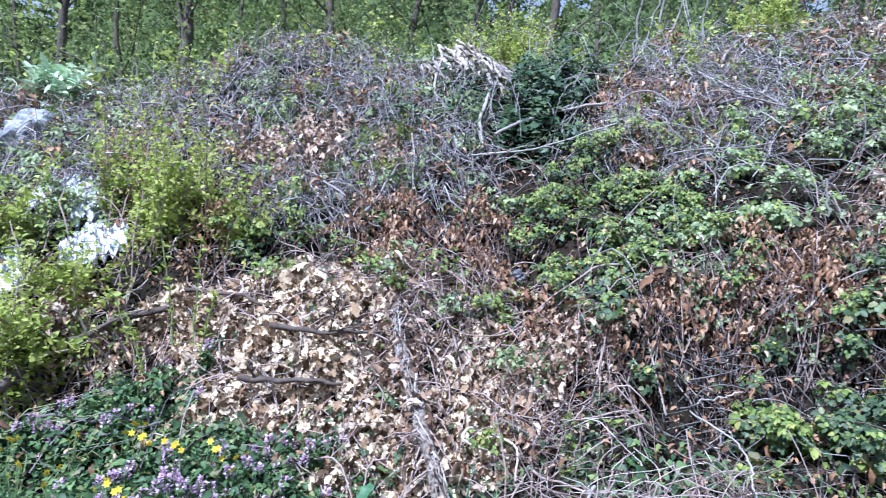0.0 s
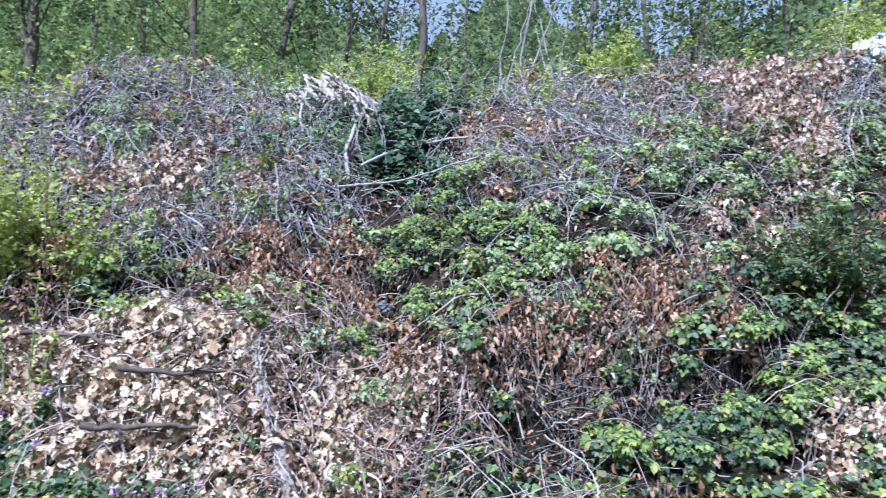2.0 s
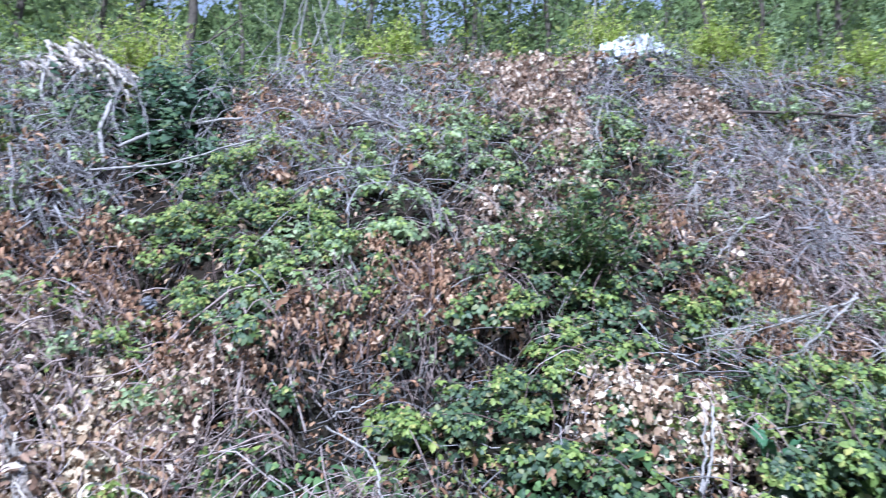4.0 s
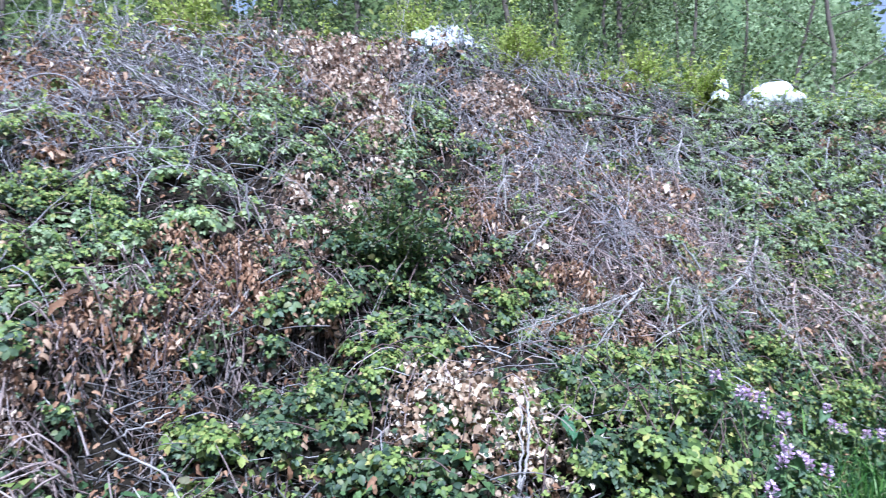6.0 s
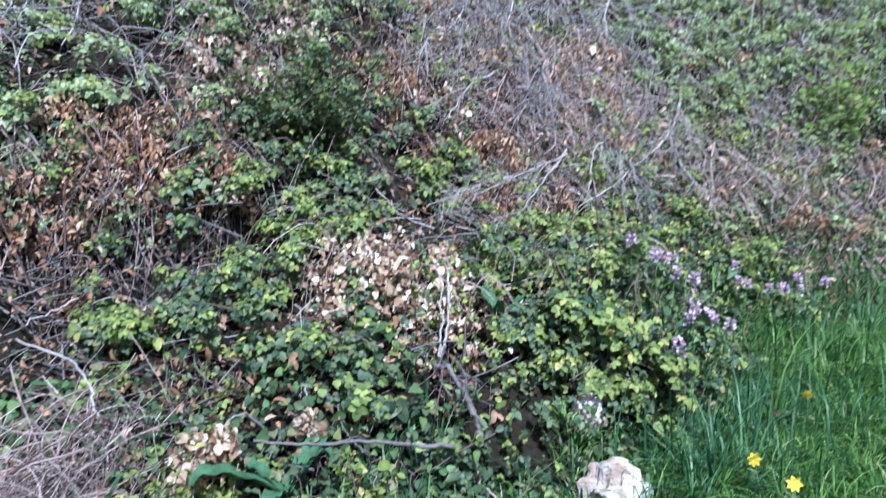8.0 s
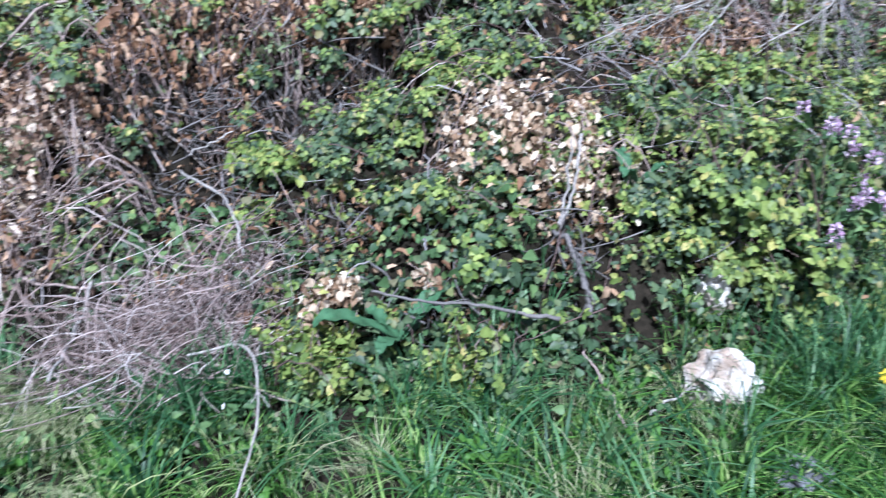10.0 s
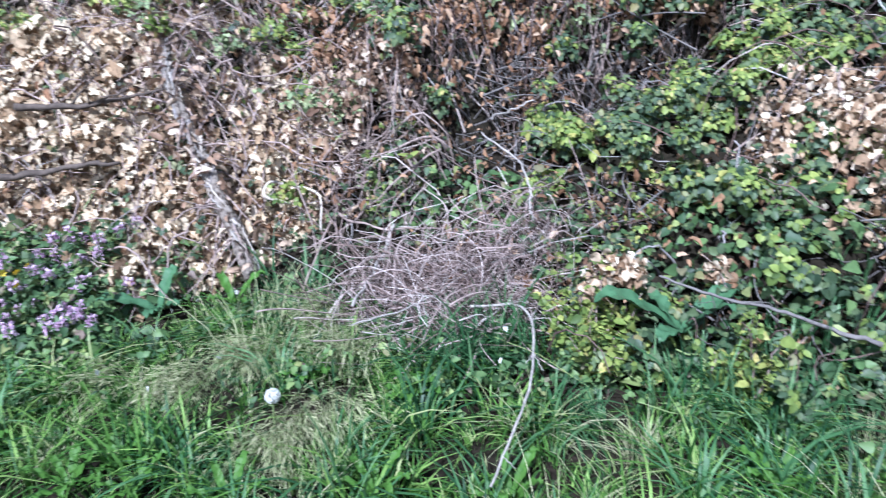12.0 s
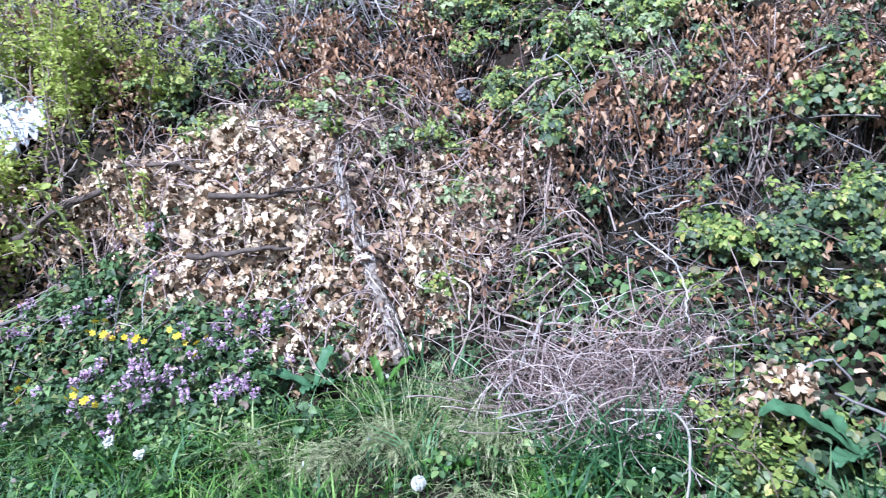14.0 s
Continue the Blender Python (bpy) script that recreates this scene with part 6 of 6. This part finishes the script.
verge()
n = 6000
x, y = rng.uniform(-7, 9, n), rng.uniform(-5, 0.7, n)
ok = np.hypot(x - 0.1, y - 0.2) > 0.5
blades(x[ok], y[ok], 0.10, 0.014, 1.1, GRASS, "grass", "rough verge grass behind the viewpoint", 3)
for cx, cy, n, spread, h, w, bend, mat, name, label in (
    (0.86, 2.47, 260, 0.13, 0.30, 0.0068, 0.9, GRASS_BLUE, "tall_grass", "tall blue-green grass tuft at the foot of the bank"),
    (1.55, 2.0, 90, 0.12, 0.30, 0.005, 0.8, GRASS_BLUE, "tall_grass", "tall blue-green grass tuft at the foot of the bank"),
    (1.95, 1.9, 120, 0.16, 0.30, 0.005, 0.8, GRASS_BLUE, "tall_grass", "tall grass tuft beside brambles"),
    (2.95, 1.12, 260, 0.22, 0.36, 0.005, 0.7, GRASS_BLUE, "tall_grass", "tall grass tuft beside a white stone"),
    (3.7, 1.05, 300, 0.3, 0.34, 0.005, 0.8, GRASS_BLUE, "tall_grass", "tall green grass at the end of the bank"),
    (4.6, 1.2, 420, 0.4, 0.36, 0.006, 0.8, GRASS, "tall_grass", "tall green grass at the end of the bank"),
    (5.6, 1.1, 420, 0.5, 0.36, 0.006, 0.8, GRASS_BLUE, "tall_grass", "tall green grass at the end of the bank"),
    (-1.75, 2.85, 400, 0.3, 0.2, 0.003, 0.8, GRASS, "tall_grass", "fresh green grass beside dead-nettles"),
):
    blades(rng.normal(cx, spread, n), rng.normal(cy, spread * 0.7, n), h, w, bend, mat, name, label)
n = 9000
x, y = rng.uniform(4.2, 11.5, n), rng.uniform(-0.6, 1.9, n)
ok = (y < np.interp(x, EDGE_X, EDGE_Y) + 0.15) & (np.sin(3.1 * x) + np.sin(4.3 * y + x) + rng.normal(0, 0.8, n) > -0.6)
blades(x[ok], y[ok], 0.30, 0.007, 1.0, GRASS, "tall_grass", "rank green grass beyond the end of the bank")
state = rng.bit_generator.state
tuft = rng.uniform((2.3, 0.0), (5.6, 1.25), (420, 2))
spot = np.repeat(tuft, 40, 0) + rng.normal(0, 0.05, (420 * 40, 2))
blades(spot[:, 0], spot[:, 1], 0.15, 0.005, 1.15, GRASS, "grass", "thick tussocks of green verge grass")
rng.bit_generator.state = state
for x, y, n, h, heading, spread in ((0.10, 2.22, 120, 0.26, 250, 0.5), (0.24, 2.32, 90, 0.24, 275, 0.6), (0.40, 2.72, 90, 0.28, 230, 0.6), (0.30, 2.95, 80, 0.28, 200, 0.7), (-0.25, 2.62, 90, 0.24, 190, 0.7), (-0.55, 2.75, 60, 0.22, 170, 0.8), (0.02, 2.75, 70, 0.24, 220, 0.7)):
    fountain(x, y, n, h, heading, spread, "tuft of pale seeding grass flopped over the verge")

# small broad weeds among the grass
n = 3600
x, y = rng.uniform(-2.6, 5.5, n), rng.uniform(0.9, 3.4, n)
ok = (np.interp(x, EDGE_X, EDGE_Y) + 0.1 - y > 0) & (np.interp(x, EDGE_X, EDGE_Y) - y < 0.75) & (np.sin(4 * x) + np.sin(5 * y + 2 * x) > -0.3)
x, y = x[ok], y[ok]
at = np.stack([x, y, surf(x, y) + rng.uniform(0.02, 0.16, len(x))], 1)
lone("verge_clover", strew(BRAMBLE_LEAF_SIMPLE, at + rng.normal(0, 0.05, at.shape) * (1, 1, 0.2), sway(len(x), 0.2), sway(len(x), 1.3), 0.028 * rng.lognormal(0, 0.3, len(x))), LEAF_NETTLE, "small green clover and weeds in the grass", "weeds", kind="stuff")
lone("verge_weeds", strew(HEART, at, sway(len(x), 0.2), sway(len(x), 1.3), 0.035 * rng.lognormal(0, 0.3, len(x))), LEAF_NETTLE, "small green weeds along the edge of the grass", "weeds", kind="stuff")

# ---------------------------------------------------------------- trees behind the crest


def polar(az, r):
    return EYE0[0] + r * math.sin(radians(az)), EYE0[1] + r * math.cos(radians(az))


def tree(az, r, h, thick, lean, bark, leaf, n, size, low, label, fork=0, group="trees behind the bank", wide=1.0):
    """A tapered trunk with limbs, and a loose crown of small leaves in clumps."""
    x, y = polar(az, r)
    z = float(surf(x, y)) - 0.1
    top = thing("tree", (x, y, z), label, "tree", group)
    right = np.array([math.cos(radians(az)), -math.sin(radians(az)), 0.0])
    k = 14
    s = np.linspace(0, 1, k)[:, None]
    wav = np.cumsum(rng.normal(0, 0.05, (k, 3)), 0) * (1, 1, 0.2)
    path = np.array([x, y, z]) + np.array([0, 0, 1.0]) * h * s + right * lean * h * s**0.8 + wav
    stems = [knobbly(path, thick, thick * 0.25, 8, 0.06)]
    ends = [path[9], path[11], path[13]]
    if fork:
        p = path[5] + (right * fork * 0.5 + (0, 0, 1)) * h * 0.55 * s + rng.normal(0, 0.03, (k, 3)) * s
        stems.append(knobbly(p, thick * 0.7, thick * 0.15, 7, 0.06))
        ends += [p[6], p[10], p[13]]
    for _ in range(15):
        at = int(rng.integers(2, k - 1)) if rng.random() < 0.75 else k - 2
        if at / k < low * 0.6:
            at = int(k * low)
        th = rng.random() * 2 * np.pi
        ln = h * rng.uniform(0.12, 0.3) * wide
        d = np.array([math.cos(th), math.sin(th), rng.uniform(0.2, 1.1)])
        p = path[at] + unit(d) * ln * s + np.array([0, 0, 0.12]) * ln * s**2 + np.cumsum(rng.normal(0, 0.018, (k, 3)), 0)
        stems.append(tubes(p[None, ::2], thick * (0.30 - 0.018 * at), 0.006, 4))
        ends += [p[5], p[8], p[11], p[13]]
        for _ in range(2):
            q = p[int(rng.integers(4, 12))] + unit(rng.normal(0, 1, 3) + d) * ln * 0.5 * s
            stems.append(tubes(q[None, ::3], thick * 0.10, 0.004, 3))
            ends += [q[7], q[12]]
    part("trunk", join(*stems), bark, top)
    ends = np.array(ends)
    ends = ends[ends[:, 2] > z + h * low]
    c = ends[rng.integers(0, len(ends), n)]
    at = c + rng.normal(0, 1, (n, 3)) * (0.34, 0.34, 0.26) * (0.4 + rng.random((n, 1)))
    part("crown", strew(CHIP, at, sway(n, -0.1), sway(n, 0.3), size * rng.lognormal(0, 0.3, n)), leaf, top)


GREEN_LABEL = "slim woodland tree with fresh spring leaves"
for az, r, h, thick, lean, fork in ((-30.5, 13, 8.5, 0.10, 0.02, -0.5), (-24.5, 14, 8, 0.07, -0.12, 0), (-21.3, 12.5, 9, 0.11, -0.02, 0), (-19.5, 12.5, 7, 0.06, -0.14, 0), (-12, 14, 8, 0.08, -0.15, 0), (-7.2, 12, 8.5, 0.09, -0.16, 0), (-4.3, 12.5, 8.5, 0.08, 0.07, 0.3)):
    tree(az, r, h, thick, lean, BARK_TREE, LEAF_TREE, 4500, 0.072, 0.05, GREEN_LABEL, fork)
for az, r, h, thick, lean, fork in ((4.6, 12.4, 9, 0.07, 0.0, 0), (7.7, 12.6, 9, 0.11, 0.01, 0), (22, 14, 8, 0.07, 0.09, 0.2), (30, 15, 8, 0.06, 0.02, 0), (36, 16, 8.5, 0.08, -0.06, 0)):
    tree(az, r, h, thick, lean, BARK_TREE, LEAF_WOOD_SHADE, 3600, 0.072, 0.16, GREEN_LABEL, fork)
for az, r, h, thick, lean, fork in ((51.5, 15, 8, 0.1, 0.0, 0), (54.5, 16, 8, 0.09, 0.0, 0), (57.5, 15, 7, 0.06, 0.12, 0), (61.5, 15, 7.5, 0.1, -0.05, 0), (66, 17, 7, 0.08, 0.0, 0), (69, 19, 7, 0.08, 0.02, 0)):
    tree(az, r, h, thick, lean, BARK_TREE, LEAF_WOOD_SHADE, 3400, 0.072, 0.16, GREEN_LABEL, fork)
for az, r, h, fork in ((16.5, 11.6, 5.2, 0.7), (13.8, 12.2, 5, 0.5), (20.5, 12, 4.6, -0.5), (41, 13, 4.5, 0.4)):
    tree(az, r, h, 0.035, 0.05, BARK_BIRCH, LEAF_PALE, 160, 0.06, 0.4, "bare bleached dead sapling behind the crest", fork)
for az, r in ((1.5, 14.5), (27, 13.5), (32, 14), (39, 14)):
    tree(az, r, 6.5, 0.1, 0.0, BARK_TREE, LEAF_WOOD_SHADE, 5500, 0.08, 0.05, "dense green tree behind the crest", 0, wide=1.5)
for i in range(20):
    az = -44 + i * 6.8 + rng.normal(0, 2.0)
    r = rng.uniform(16, 22)
    tree(az, r, rng.uniform(7.5, 10.5), rng.uniform(0.05, 0.10), rng.normal(0, 0.12), BARK_TREE, LEAF_TREE if az < 5 else LEAF_WOOD_SHADE, 1500, 0.10, 0.03, GREEN_LABEL, 0, wide=1.2)


def thicket(az0, az1, r0, r1, h0, h1, n, size, mat, name, label, fill=0.0):
    az, r = rng.uniform(az0, az1, n), rng.uniform(r0, r1, n)
    x, y = EYE0[0] + r * np.sin(np.radians(az)), EYE0[1] + r * np.cos(np.radians(az))
    hump = 0.72 + 0.2 * np.sin(az * 0.61) + 0.2 * np.sin(az * 1.7 + 1) + 0.12 * np.sin(az * 4.1 + r)
    z = surf(x, y) + (h0 + (h1 - h0) * np.clip(hump, 0.5, 1.2)) * rng.random(n) ** 0.8
    clump = np.array([noise.noise((a * 0.55, b * 0.55, c * 0.8)) + 0.5 * noise.noise((a * 1.7, b * 1.7, c * 1.9)) + fill for a, b, c in zip(x, y, z)])
    keep = clump > rng.normal(-0.16, 0.12, n)
    at = np.stack([x, y, z], 1)[keep]
    m = len(at)
    lone(name, strew(CHIP, at, sway(m, -0.1), sway(m, 0.2), size * rng.lognormal(0, 0.35, m)), mat, label, "woods", kind="stuff")


thicket(-48, 62, 9.5, 13.0, 0.3, 1.7, 42000, 0.065, LEAF_WOOD_SHADE, "undergrowth_behind_crest", "green undergrowth at the foot of the trees")
thicket(-48, 10, 14.5, 20.0, 2.0, 8.0, 38000, 0.085, LEAF_TREE, "woodland_leaves", "fresh green leaves of the woodland behind the bank", -0.06)
thicket(8, 62, 14.5, 20.0, 2.0, 8.0, 26000, 0.085, LEAF_WOOD_SHADE, "woodland_leaves", "woodland leaves behind the bank, with shade in their dark green", -0.08)
thicket(-50, 64, 22.0, 27.0, 2.0, 11.5, 36000, 0.2, LEAF_WOOD_SHADE, "far_woods", "distant woodland, with shade in its dark green", 0.4)
thicket(46, 100, 21.0, 29.0, 0.5, 9.8, 110000, 0.15, LEAF_FAR, "far_woods", "distant green woodland, haze in its pale leaf colour", 0.9)
thicket(58, 100, 12.5, 19.0, 0.1, 1.8, 30000, 0.08, LEAF_FAR, "far_meadow_scrub", "scrub beyond the bank, haze in its pale green")


def wooded_hill(name, table, r, mat, label):
    """A far wooded slope that closes the view behind the trees; table: heading and height of its ragged top."""
    az = np.arange(table[0][0], table[-1][0] + 0.01, 0.4)
    high = np.interp(az, [a for a, h in table], [h for a, h in table])
    k = 14
    v = []
    for a, h in zip(az, high):
        h = h * (1 + 0.16 * noise.noise((a * 0.22, r, 0.0)) + 0.10 * noise.noise((a * 0.9, r, 3.0)))
        for j in range(k):
            u = j / (k - 1)
            rr = r + 7 * u + 1.6 * noise.noise((a * 0.5, u * 6, r))
            v.append((EYE0[0] + rr * math.sin(radians(a)), EYE0[1] + rr * math.cos(radians(a)), h * u - 0.5))
    q = [(i * k + j, i * k + j + 1, (i + 1) * k + j + 1, (i + 1) * k + j) for i in range(len(az) - 1) for j in range(k - 1)]
    ob = new(name, soup(name, np.array(v), np.array(q), smooth=True))
    ob.data.materials.append(mat)
    tagged(ob, label, "woods", kind="structure")


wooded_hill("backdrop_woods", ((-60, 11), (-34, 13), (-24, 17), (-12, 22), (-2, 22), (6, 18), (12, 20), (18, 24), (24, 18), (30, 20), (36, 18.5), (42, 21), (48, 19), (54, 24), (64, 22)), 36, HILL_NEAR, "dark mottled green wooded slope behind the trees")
wooded_hill("backdrop_distance", ((52, 25), (62, 26), (68, 25.5), (74, 22.5), (80, 19), (90, 16), (104, 12)), 48, HILL_FAR, "pale green wooded slope in the distance, haze in its colour")
